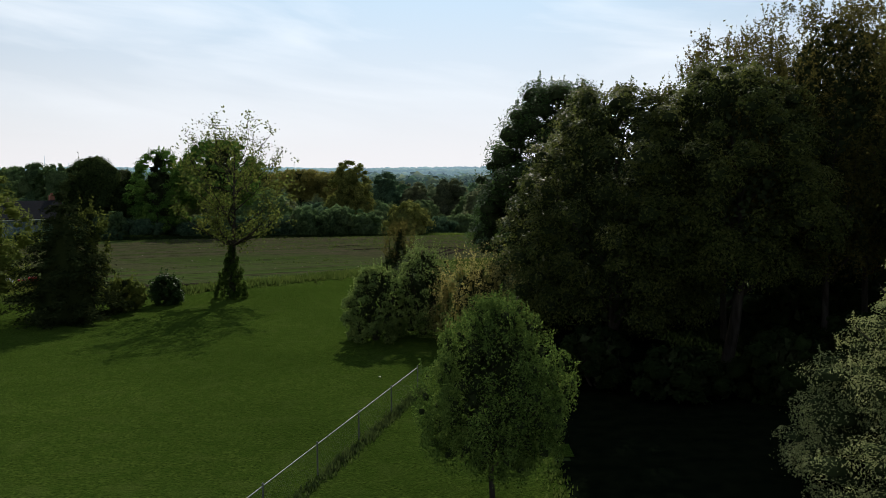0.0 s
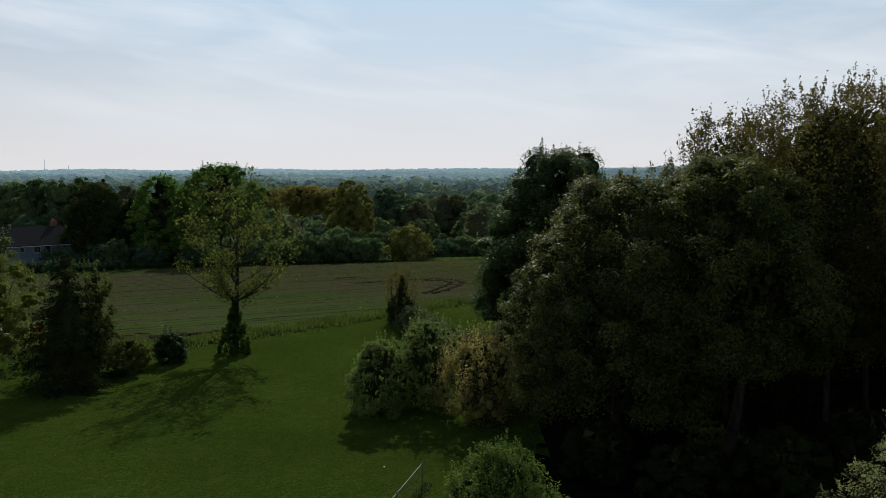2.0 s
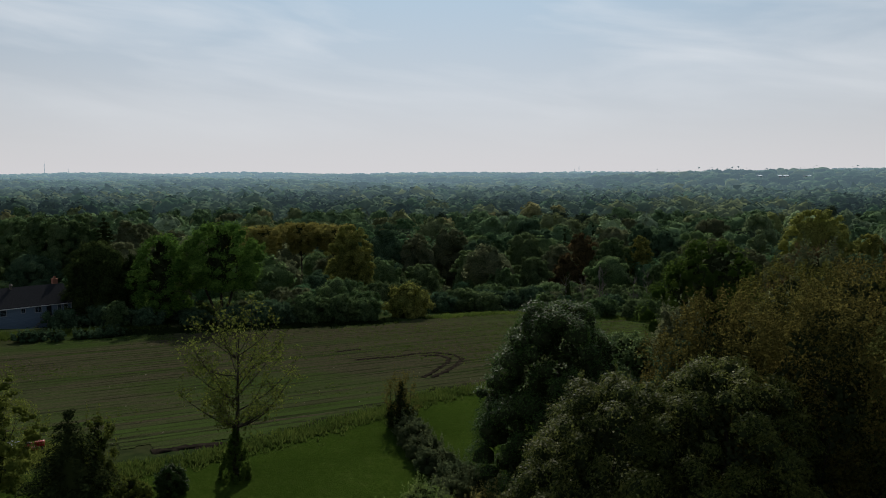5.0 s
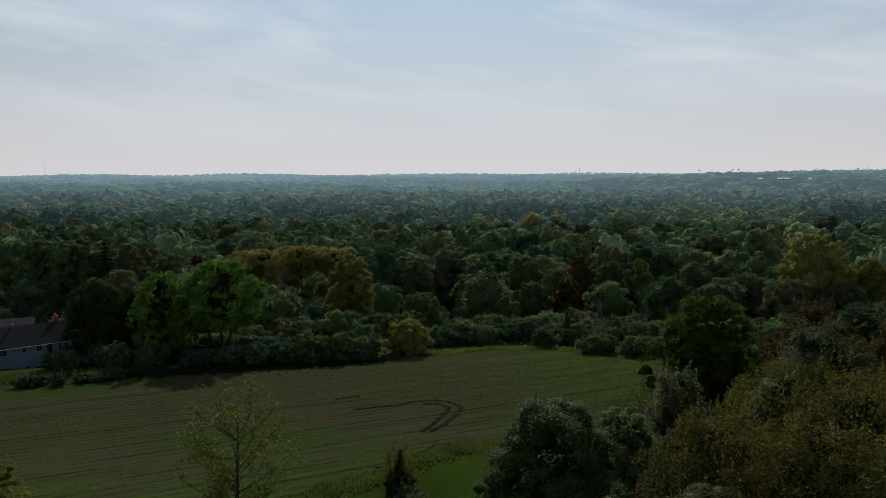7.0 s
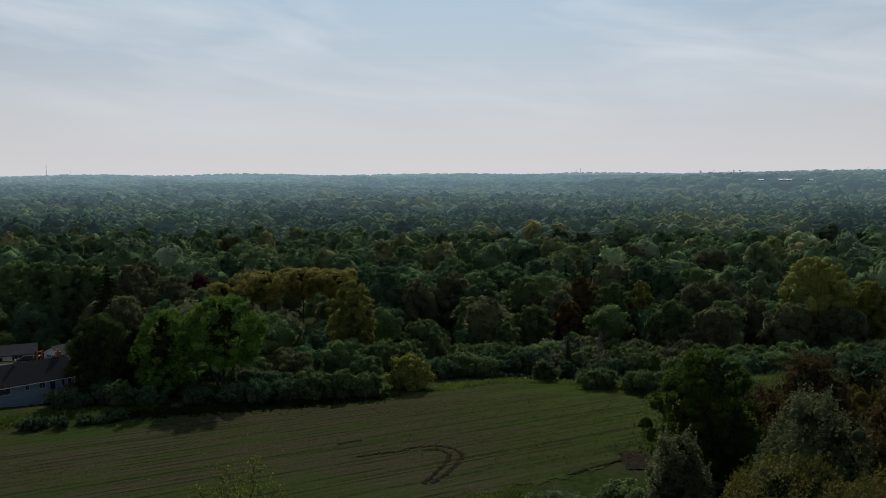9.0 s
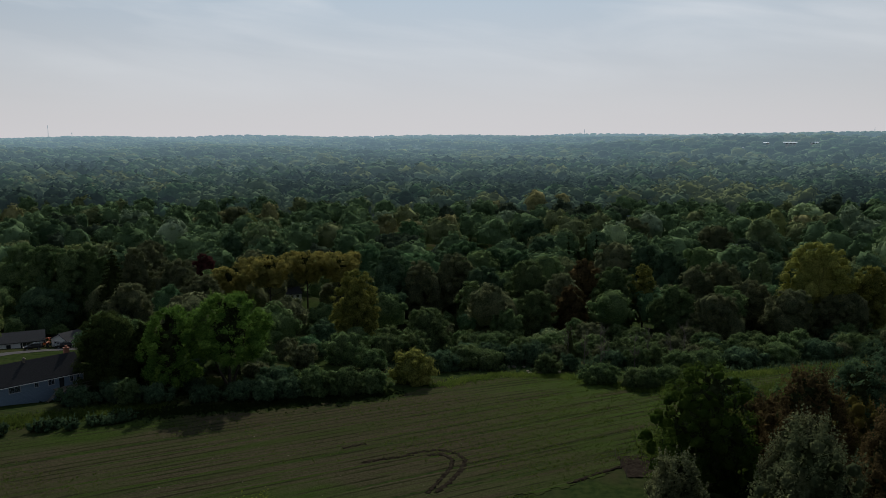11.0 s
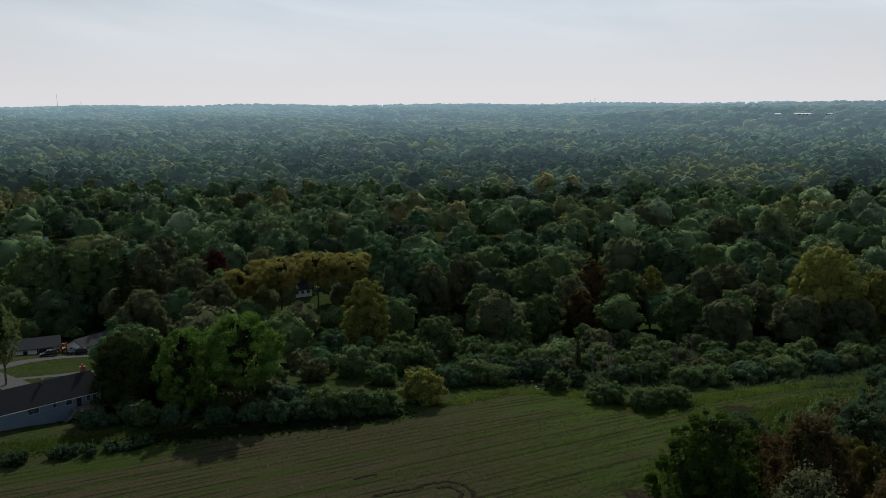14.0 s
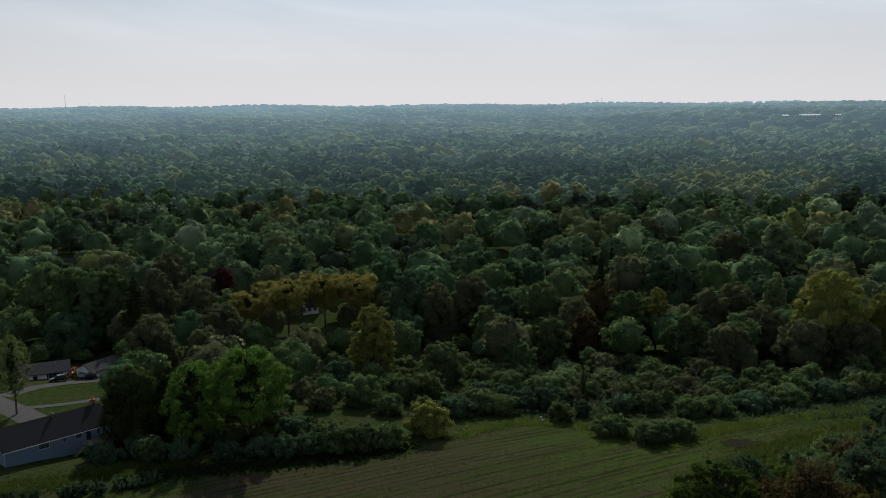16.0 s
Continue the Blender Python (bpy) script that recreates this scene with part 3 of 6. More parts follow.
def field_sheet():
    us, vs = np.arange(-150, 175.1, 1.5), np.arange(60, 240, 0.5)
    gu, gv = np.meshgrid(us, vs)
    x, y = gu * ca - gv * sa, gu * sa + gv * ca
    vi = np.clip(((gv - 60) / 0.5).astype(int), 0, len(rut) - 1)
    z = ground_height(x, y) + 0.07 - rut[vi] * (0.55 + 0.45 * np.sin(gu * 0.05 + gv)) + 0.03 * np.sin(gu * 1.9 + gv * 5)
    v = np.stack([x, y, z], -1).reshape(-1, 3)
    i = np.arange(len(v)).reshape(len(vs), len(us))
    f = np.stack([i[:-1, :-1], i[:-1, 1:], i[1:, 1:], i[1:, :-1]], -1).reshape(-1, 4)
    mid = v[f].mean(1)
    f = f[wavy(FIELD, 0.8)(mid[:, 0], mid[:, 1])]
    used = np.unique(f)
    where = np.zeros(len(v), int)
    where[used] = np.arange(len(used))
    return mesh_of("field", v[used], where[f], field_material(), True)


tagged(new("field", field_sheet()), "harvested field of brown stubble with green regrowth in rows", "field", kind="structure")


# ---- trees beside the lawn ----
MAPLE = dict(leaf=0.078, shape="dome", loose=0.8, core=0.42, dark=True, fill=5000, heart=0.7, shoots=170, shoot=0.55, thick=0.30)
tree("maple_tree", 9.0, 65.0, 18.3, 13.2, "maple", "dense dark green maple at the edge of the lawn", 11, 0.6, count=230, each=330, size=0.86, **{**MAPLE, "core": 0.58})
tree("maple_tree", 10.0, 48.6, 16.2, 12.6, "glossy", "broad maple with shiny green leaves beside other maples", 12, 2.6, count=240, each=340, size=0.72, **MAPLE)
tree("maple_tree", 16.2, 47.6, 17.3, 12.0, "glossy", "tall maple with shiny leaves over a dark shaded floor", 13, 5.2, count=220, each=330, size=0.74, **MAPLE)
EDGE = [(18.8, 55.5, 19.8, 11.5, "bronze"), (22.8, 49.5, 21.0, 12.0, "bronze"), (28.5, 56.0, 22.0, 13.0, "bronze"), (27.5, 65.0, 21.0, 13.0, "yellowing"), (34.5, 60.0, 21.6, 13.0, "yellowing"), (29.0, 47.0, 21.0, 11.5, "olive"), (40.0, 52.0, 21.0, 12.0, "olive")]
for i, (x, y, h, w, k) in enumerate(EDGE):
    tree("young_leaf_tree", x, y, h, w, k, "tall tree with thin bronze-green spring leaves" if k == "bronze" else "tall tree with fine olive-yellow spring leaves", 20 + i, 5.5, 0.18, 10, group="trees of the wood edge", count=180, each=170, leaf=0.082, shape="dome", size=0.78, tall=1.2, loose=1.2, core=0, heart=0.55, fill=3000, shoots=420, shoot=0.8, level=1)
WOOD = [(36.5, 115.0, 19.6, 17.0, "green"), (38.5, 84.0, 21.0, 14.5, "silver"), (18.5, 84.0, 12.5, 9.0, "grey"), (30.0, 75.0, 17.5, 10.0, "olive"), (45.0, 73.0, 21.0, 11.0, "yellowing"), (51.0, 92.0, 20.0, 12.0, "red"), (52.0, 117.0, 18.5, 14.0, "red"), (28.0, 98.0, 13.0, 10.0, "olive"), (63.0, 106.0, 19.5, 13.0, "red"), (65.0, 128.0, 16.5, 13.0, "dark")]
WOOD += [(48.0, 136.0, 11.5, 11.0, "dark"), (77.0, 142.0, 14.5, 14.0, "dark"), (57.0, 78.0, 21.0, 12.0, "bronze"), (45.0, 101.0, 17.0, 12.0, "olive"), (22.0, 71.0, 15.0, 9.0, "dark"), (37.0, 69.0, 17.0, 10.0, "dark"), (76.0, 118.0, 18.0, 14.0, "bronze"), (62.0, 60.0, 21.0, 12.0, "olive"), (52.0, 62.0, 21.0, 11.0, "bronze"), (86.0, 160.0, 12.0, 13.0, "dark")]
WORD = {"maple": "broad fresh green tree at the field edge", "green": "leafy fresh green tree at the field edge", "silver": "pale grey-green tree in young leaf", "grey": "grey-green small tree in the wood", "olive": "olive-green tree in spring leaf", "red": "rust-brown budding tree in the wood", "bronze": "bronze-tinted budding tree in the wood", "dark": "dark green tree deep in the wood", "yellowing": "olive-yellow tree in the wood"}
for i, (x, y, h, w, k) in enumerate(WOOD):
    thin = k in ("red", "bronze", "olive", "yellowing", "silver")
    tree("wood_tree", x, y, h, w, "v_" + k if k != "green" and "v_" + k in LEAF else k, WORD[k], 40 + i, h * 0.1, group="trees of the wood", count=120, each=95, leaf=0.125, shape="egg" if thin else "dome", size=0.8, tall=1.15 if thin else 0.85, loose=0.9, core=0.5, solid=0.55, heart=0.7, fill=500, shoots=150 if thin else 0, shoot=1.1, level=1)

tree("pear_tree", 1.72, 28.0, 6.95, 5.6, "pear", "round leafy young tree inside the wire fence", 60, 1.2, 0.085, 12, count=210, each=200, leaf=0.042, shape="egg", size=0.62, tall=1.3, loose=1.0, core=0.3, heart=0.6, dark=True, fill=1200, shoots=220, shoot=0.35, level=1)
tree("hawthorn_tree", 17.9, 27.0, 12.0, 12.8, "blossom", "pale blossoming hawthorn with layered boughs", 61, 0.2, 0.14, 8, count=320, each=270, leaf=0.040, shape="cone", size=0.66, tall=0.42, loose=1.0, core=0.5, dark=True, heart=0.7, fill=1800, shoots=260, shoot=0.4, level=1)
UNDER = [(8.0, 44.0, 3.2, 4.5), (12.0, 41.5, 2.6, 4.5), (17.0, 41.5, 3.4, 5.0), (21.5, 43.5, 4.0, 5.0), (27.0, 42.0, 4.5, 5.5), (33.0, 43.0, 5.0, 6.0), (12.5, 57.0, 4.0, 5.0), (24.0, 58.0, 4.5, 6.0), (6.8, 58.5, 3.0, 3.5), (39.0, 46.0, 6.0, 6.5), (16.0, 66.0, 5.0, 6.0), (31.0, 67.0, 5.0, 6.0)]
tree("side_tree", -28.4, 67.5, 8.6, 3.2, "walnut", "slim yellow-green tree behind the spruce", 63, 2.0, 0.10, 5, count=50, each=80, leaf=0.08, shape="oval", tall=1.1, core=0.4, heart=0.4, shoots=60)
tree("side_tree", -38.8, 70.0, 12.0, 9.0, "walnut", "small tree with yellow-green new leaves", 62, 1.0, 0.14, 7, count=100, each=110, leaf=0.085, shape="oval", core=0.4, heart=0.3, loose=0.9, shoots=100)


def walnut():
    rng = np.random.default_rng(71)
    ob = tagged(new("walnut_tree"), "slender walnut with sparse yellow-green leaves and ivy-wrapped foot", "tree")
    ob.location = (-19.5, 77.0, 0)
    pieces, tips = [], []
    trunk = curve_line(rng, (0, 0, -0.2), (0.5, 0, 13.2), 9, 0.02)
    v, f = tube(trunk, np.linspace(0.30, 0.05, 9), 9)
    part("trunk", mesh_of("trunk", v, f, BARK, True), None, ob)
    for i in range(30):
        ze = 6.6 + 9.6 * i / 29 + rng.uniform(-0.4, 0.4)
        a = i * 2.4 + rng.uniform(-0.4, 0.4)
        far = 5.7 * math.sqrt(max(0.12, 1 - abs((ze - 11.0) / 5.7) ** 2.6)) * rng.uniform(0.7, 1.05)
        end = np.array((0.3 + far * math.cos(a), far * math.sin(a), ze))
        z0 = min(11.5, max(4.8, ze - far * rng.uniform(0.7, 1.2)))
        line = curve_line(rng, (0.3 * z0 / 16, 0, z0), end, 7, 0.07, -0.06)
        limb = [tube(line, np.linspace(0.10 - 0.002 * i, 0.018, 7), 6)]
        for j in range(11):
            s = line[rng.integers(2, 7)]
            e = s + rng.normal(0, 0.85, 3) * (1, 1, 0.8) + (0, 0, 0.45)
            limb.append(tube(curve_line(rng, s, e, 4, 0.1), np.linspace(0.022, 0.008, 4), 4))
            tips += [e, (s + e) / 2]
        tips.append(end)
        v, f = joined(limb)
        part("limb", mesh_of("limb", v, f, BARK, True), None, ob)
    tips = np.array(tips)
    rep = np.repeat(np.arange(len(tips)), np.where(tips[:, 2] > 13, 6, 11))
    off = rng.normal(0, 0.25, (len(rep), 3))
    v, f = leaves(rng, tips[rep] + off, off + (0, 0, 0.3), 0.13)
    part("crown", mesh_of("crown", v, f, LEAF["walnut"]), None, ob)
    part("ivy", crown_mesh("ivy", rng, 5.0, 3.4, 0.02, "green", count=90, each=70, leaf=0.075, shape="cone", size=0.6, tall=1.5, loose=1.2, core=0.45), None, ob, "ivy thicket round the foot")


walnut()


def spruce(x, y, height, width, seed, label, tiers=17, mat="needle", n=18, blunt=0.75):
    rng = np.random.default_rng(seed)
    ob = tagged(new("spruce_tree"), label, "conifer")
    ob.location = (x, y, float(ground_height(x, y)))
    v, f = tube([(0, 0, -0.2), (0, 0, height * 0.5), (0, 0, height)], (height * 0.022, height * 0.014, 0.02), 8)
    part("trunk", mesh_of("trunk", v, f, BARK, True), None, ob)
    c, w = [], []
    for i in range(tiers):
        u = i / (tiers - 1)
        z = height * (0.04 + 0.94 * u)
        reach = width * 0.5 * (1 - u) ** blunt * rng.uniform(0.75, 1.15) + 0.15
        for j in range(max(5, int(n * (1 - u * 0.6)))):
            a = rng.uniform(0, 2 * math.pi)
            rr = reach * rng.uniform(0.72, 1.1)
            for s in np.linspace(0.25, 1, max(3, int(rr * 3.2))):
                c.append((rr * s * math.cos(a), rr * s * math.sin(a), z - rr * 0.22 * s * s + 0.10 * rr * s + rng.normal(0, 0.06)))
                w.append((math.cos(a) * 0.4, math.sin(a) * 0.4, 1.0))
    c, w = np.array(c), np.array(w)
    rep = np.repeat(np.arange(len(c)), 6)
    v, f = leaves(rng, c[rep] + rng.normal(0, 0.16, (len(rep), 3)), w[rep], 0.16 * max(1.0, height / 10), 0.4, 0.7)
    v2, f2 = tube([(0, 0, 0.1), (0, 0, height * 0.5), (0, 0, height * 0.92)], (width * 0.26, width * 0.15, 0.05), 10)
    part("crown", mesh_of("crown", *joined([(v, f), (v2, f2)]), LEAF[mat]), None, ob)
    return ob


spruce(-29.3, 64.5, 9.8, 8.8, 81, "broad dark spruce tree on the lawn edge", 11, "needle", 44, 0.62)


def shrub(x, y, height, width, kind, label, seed, group="", name="shrub", category="shrub", **crown):
    rng = np.random.default_rng(seed)
    ob = tagged(new(name), label, category, group)
    ob.location = (x, y, float(ground_height(x, y)))
    for i in range(6):
        a = i * 1.05 + rng.uniform(-0.2, 0.2)
        v, f = (tube(curve_line(rng, (0.1 * math.cos(a), 0.1 * math.sin(a), -0.1), (width * 0.28 * math.cos(a), width * 0.28 * math.sin(a), height * 0.75), 4, 0.05), np.linspace(0.05, 0.015, 4) * max(1, height / 4), 5))
        part("stem", mesh_of("stem", v, f, BARK, True), None, ob)
    part("foliage", crown_mesh("foliage", rng, height, width, 0.05, kind, **crown), None, ob)
    return ob


SMALL = dict(count=60, each=90, leaf=0.075, size=1.0, loose=0.9, shoots=60, shoot=0.45, level=1)
# shrubs under the wood, with its shade painted into their leaves
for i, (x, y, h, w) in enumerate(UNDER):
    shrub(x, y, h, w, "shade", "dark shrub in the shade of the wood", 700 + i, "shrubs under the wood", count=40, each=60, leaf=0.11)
shrub(-4.8, 93.0, 5.8, 4.2, "bronze", "ragged brown twiggy bush at the end of the hedge", 82, count=40, each=50, leaf=0.07, shape="oval", core=0, heart=0.2, loose=1.2, tall=1.3, shoots=120, shoot=0.9)
shrub(-4.9, 92.6, 3.2, 3.4, "dark", "dark evergreen bush in the hedge", 83, **SMALL)
shrub(-4.6, 56.5, 5.0, 5.0, "hedge", "green leafy shrub at the lawn edge", 91, count=110, each=170, leaf=0.056, size=0.75, loose=1.1, core=0.35, dark=True, heart=0.6, fill=700, shoots=70, shoot=0.5)
shrub(-1.4, 58.6, 6.1, 5.6, "hedge", "tall shrub in pale young leaf", 92, count=100, each=150, leaf=0.052, size=0.75, loose=1.1, shape="oval", shoots=160, shoot=0.7, core=0.3, dark=True, heart=0.6, fill=700)
shrub(2.3, 55.0, 5.2, 6.4, "twig", "twiggy shrub with sparse olive-yellow leaves", 93, count=110, each=80, leaf=0.05, size=0.7, tall=1.5, loose=1.2, core=0.3, heart=0.5, shape="oval", shoots=260, shoot=1.0)
shrub(4.2, 61.0, 4.8, 4.6, "twig", "twiggy bronze shrub near the fence", 94, count=70, each=80, leaf=0.055, size=0.75, tall=1.4, loose=1.2, core=0.3, heart=0.5, shoots=160, shoot=0.9)
shrub(-26.6, 69.5, 2.6, 3.6, "walnut", "rounded shrub with yellow-green leaves", 95, **SMALL)
shrub(-24.2, 73.0, 2.6, 3.0, "maple", "round clipped-looking dark green bush", 96, **SMALL)
for i, (x, y, h, w) in enumerate([(-3.6, 89.0, 2.4, 3.4), (-2.9, 85.5, 2.6, 3.6), (-2.0, 82.0, 2.3, 3.6), (-0.8, 78.5, 2.2, 4.0), (1.4, 75.5, 2.0, 4.2), (3.6, 73.0, 2.2, 4.2), (0.4, 70.0, 2.4, 4.6), (-1.0, 65.5, 3.0, 4.4)]):
    shrub(x, y, h, w, "grey", "dusty grey-green bramble of the rough hedge", 100 + i, "brambles of the hedge", "bramble", count=50, each=60, leaf=0.08, loose=1.0, shoots=40, shoot=0.7)


# ---- wire fence ----
STEEL = plain_material("galvanised_steel", (0.17, 0.175, 0.175), (0.25, 0.255, 0.25), 6.0, 0.6, 0.3)


WIRE = plain_material("weathered_wire", (0.10, 0.10, 0.095), (0.16, 0.16, 0.15), 6.0, 0.7, 0.3)


def wire_fence():
    ob = tagged(new("wire_fence"), "low galvanised chain-link fence along the lawn", "fence")
    a, b = np.array((-11.3, 5.0, 0)), np.array((-1.32, 43.0, 0))
    ob.location = a
    way = (b - a) / np.linalg.norm(b - a)
    length = float(np.linalg.norm(b - a))
    n = 10
    bm0 = bmesh.new()
    bmesh.ops.create_cone(bm0, cap_ends=True, segments=8, radius1=0.03, radius2=0.03, depth=1.35, matrix=Matrix.Translation((0, 0, 0.6)))
    bmesh.ops.create_uvsphere(bm0, u_segments=8, v_segments=5, radius=0.042, matrix=Matrix.Translation((0, 0, 1.28)))
    first = part("post", bm0, WIRE, ob)
    for i in range(1, n):
        p = part("post", first.data, STEEL, ob)
        p.location = way * length * i / (n - 1)
    v, f = tube([(0, 0, 1.22), way * length * 0.5 + (0, 0, 1.21), way * length + (0, 0, 1.22)], (0.019,) * 3, 6)
    part("rail", mesh_of("rail", v, f, STEEL, True), None, ob)
    wires = []
    side = np.array((-way[1], way[0], 0))
    for k in np.arange(-1.2, length, 0.22):
        for s in (1, -1):
            u0, u1 = (k, k + 1.2) if s > 0 else (k + 1.2, k)
            p0, p1 = way * u0 + (0, 0, 0.03), way * u1 + (0, 0, 1.2)
            wires.append(tube([p0, p1], (0.0013,) * 2, 3))
    v, f = joined(wires)
    tagged(part("mesh_wire", mesh_of("mesh_wire", v, f, WIRE), None, ob), kind="stuff")


wire_fence()


# ---- trees and bushes behind the field ----
TREES = {
    "fresh": [(-46.2, 173.5, 19.9, 19.0), (-57.4, 171.0, 17.6, 13.5)],
    "green": [(55.3, 274.0, 20.8, 15.0), (70.2, 256.0, 16.0, 14.0), (-121.0, 281.0, 29.0, 16.0), (-135.0, 278.0, 28.5, 16.0), (-149.5, 292.0, 28.5, 20.0), (-126.5, 276.0, 28.0, 14.0), (-164.0, 285.0, 24.0, 18.0), (17.0, 232.0, 10.6, 9.5)],
    "dark": [(-19.5, 290.0, 26.0, 18.0), (12.2, 283.0, 20.6, 17.0), (-128.0, 262.0, 15.0, 20.0), (-71.2, 172.5, 16.6, 13.0), (-100.2, 390.0, 23.0, 14.7), (48.1, 472.0, 19.5, 22.0), (-70.9, 355.0, 20.5, 11.0), (78.4, 330.0, 24.0, 14.7), (84.8, 320.0, 22.0, 15.4), (46.3, 400.0, 18.0, 20.0), (-64.5, 177.0, 13.5, 8.0)],
    "gold": [(-58.0, 270.0, 24.5, 18.0), (-46.8, 277.0, 26.0, 15.0), (-36.0, 280.0, 25.5, 17.0), (-69.0, 266.0, 21.5, 15.0)],
    "yellow": [(-25.0, 226.0, 22.0, 12.7), (65.3, 277.0, 21.6, 10.0), (115.8, 259.0, 29.0, 22.0), (133.3, 262.0, 21.5, 15.0)],
    "olive": [(-9.0, 285.0, 22.5, 16.0), (3.0, 292.0, 24.0, 18.0), (37.8, 275.0, 18.5, 16.0), (85.5, 285.0, 20.5, 14.7), (96.5, 290.0, 21.0, 18.0), (96.0, 265.0, 16.5, 18.0), (119.7, 250.0, 14.2, 16.3), (103.0, 248.0, 15.0, 16.0), (80.0, 245.0, 14.0, 15.0), (-122.3, 340.0, 24.0, 20.0), (-108.0, 288.0, 27.0, 15.0), (-90.6, 236.0, 18.0, 16.0), (-91.6, 280.0, 23.4, 18.0), (-74.0, 250.0, 20.0, 14.6), (-73.5, 230.0, 15.4, 12.0), (105.9, 475.0, 19.8, 20.0), (128.3, 400.0, 23.0, 24.0), (69.3, 340.0, 22.5, 22.0), (-141.8, 565.0, 19.4, 24.0)],
    "grey": [(27.8, 285.0, 22.5, 18.0), (7.9, 268.0, 16.7, 11.4), (-5.7, 226.0, 11.4, 12.0), (27.5, 257.0, 14.4, 12.7)],
    "maple": [(-51.2, 440.0, 20.0, 18.7), (-19.2, 445.0, 21.5, 17.1), (-32.2, 342.0, 21.6, 17.6), (7.7, 366.0, 19.8, 18.8), (20.0, 348.0, 19.5, 16.0), (29.0, 350.0, 18.5, 16.0)],
    "red": [(47.3, 288.0, 22.6, 14.0), (39.0, 262.0, 15.5, 11.0)],
    "plum": [(-97.1, 332.0, 19.5, 12.0), (34.5, 368.0, 13.0, 10.0)],
    "pale": [(-86.8, 390.0, 26.2, 20.0), (59.9, 420.0, 19.5, 13.8), (158.4, 420.0, 25.0, 21.0), (112.3, 298.0, 23.4, 10.6)],
}
WORDS = {
    "green": "leafy fresh green tree behind the field", "fresh": "tall bright green tree at the far edge of the field", "dark": "dense dark green tree in the valley", "gold": "spreading tree with golden-orange spring tassels",
    "yellow": "rounded yellow-green tree above the scrub", "olive": "olive-brown tree in thin spring leaf", "grey": "grey-green willow above the scrub",
    "maple": "dome-shaped dark green maple among houses", "red": "rust-red budding tree in the valley", "plum": "dark purple-leaved plum tree", "pale": "pale green tree among darker ones",
}
valley_rng = np.random.default_rng(3)
taken = []
for kind, rows in TREES.items():
    for i, (x, y, h, w) in enumerate(rows):
        far = y > 320
        # the haze-tinted v_ leaf is taken where the kind has one
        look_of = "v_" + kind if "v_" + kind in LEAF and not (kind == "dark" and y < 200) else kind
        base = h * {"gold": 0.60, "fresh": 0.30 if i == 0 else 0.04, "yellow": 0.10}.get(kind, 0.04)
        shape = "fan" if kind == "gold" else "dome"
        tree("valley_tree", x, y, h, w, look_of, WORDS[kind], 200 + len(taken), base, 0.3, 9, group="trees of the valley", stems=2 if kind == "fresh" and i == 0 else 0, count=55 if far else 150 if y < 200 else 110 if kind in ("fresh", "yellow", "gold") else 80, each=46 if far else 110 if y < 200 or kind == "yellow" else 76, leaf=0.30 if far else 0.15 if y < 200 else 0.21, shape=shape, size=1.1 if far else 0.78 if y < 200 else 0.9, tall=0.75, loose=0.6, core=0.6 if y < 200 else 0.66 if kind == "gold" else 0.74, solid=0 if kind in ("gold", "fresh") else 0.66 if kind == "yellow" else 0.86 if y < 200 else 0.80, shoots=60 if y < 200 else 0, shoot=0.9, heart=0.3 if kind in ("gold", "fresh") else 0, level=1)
        taken.append((x, y, w * 0.5))

tree("street_tree", -107.0, 190.0, 19.0, 8.5, "pale", "thin pale-leaved tree beside the street", 310, 5.5, 0.2, 9, count=90, each=80, leaf=0.14, shape="oval", size=0.75, tall=0.9, loose=1.0, core=0.35, heart=0.25, shoots=120, shoot=0.9, level=1)
spruce(-106.6, 264.0, 27.0, 15.0, 301, "tall dark conifer in the valley", 22, "needle", 20, 0.6)
spruce(30.5, 204.0, 9.0, 4.6, 302, "small dark conifer in the scrub", 10, "needle", 9)
for i, (x, y, h, w) in enumerate([(62, 372, 20, 9), (68, 380, 21, 9), (56, 385, 19, 9), (80, 366, 19, 8)]):
    spruce(x, y, h, w, 303 + i, "dark pine in a row of pines", 9, "needle", 8)

BUSHY = dict(count=30, each=44, leaf=0.16, size=1.15, tall=0.8, loose=0.7, core=0.72, solid=0.66, heart=0, level=1)
BUSHES = [(-32.5, 215, 9.8, 9, "dark"), (-24.7, 200, 7.8, 13, "green"), (-7.4, 176, 7.2, 11, "yellow"), (-27.0, 166, 5.8, 9, "green"), (-21.0, 166, 5.6, 8, "green"), (-15.5, 168, 4.8, 8, "green"), (28.1, 190, 3.8, 5, "dark"), (33.1, 176, 4.0, 9, "green"), (40.5, 171.5, 4.2, 9, "grey"), (47.0, 174, 3.8, 8, "green"), (54.0, 191, 4.4, 9, "green"), (61.0, 193, 4.2, 9, "green"), (71.2, 197, 4.0, 11, "dark"), (82.0, 203, 4.2, 11, "green"), (93.0, 207, 4.4, 12, "dark")]
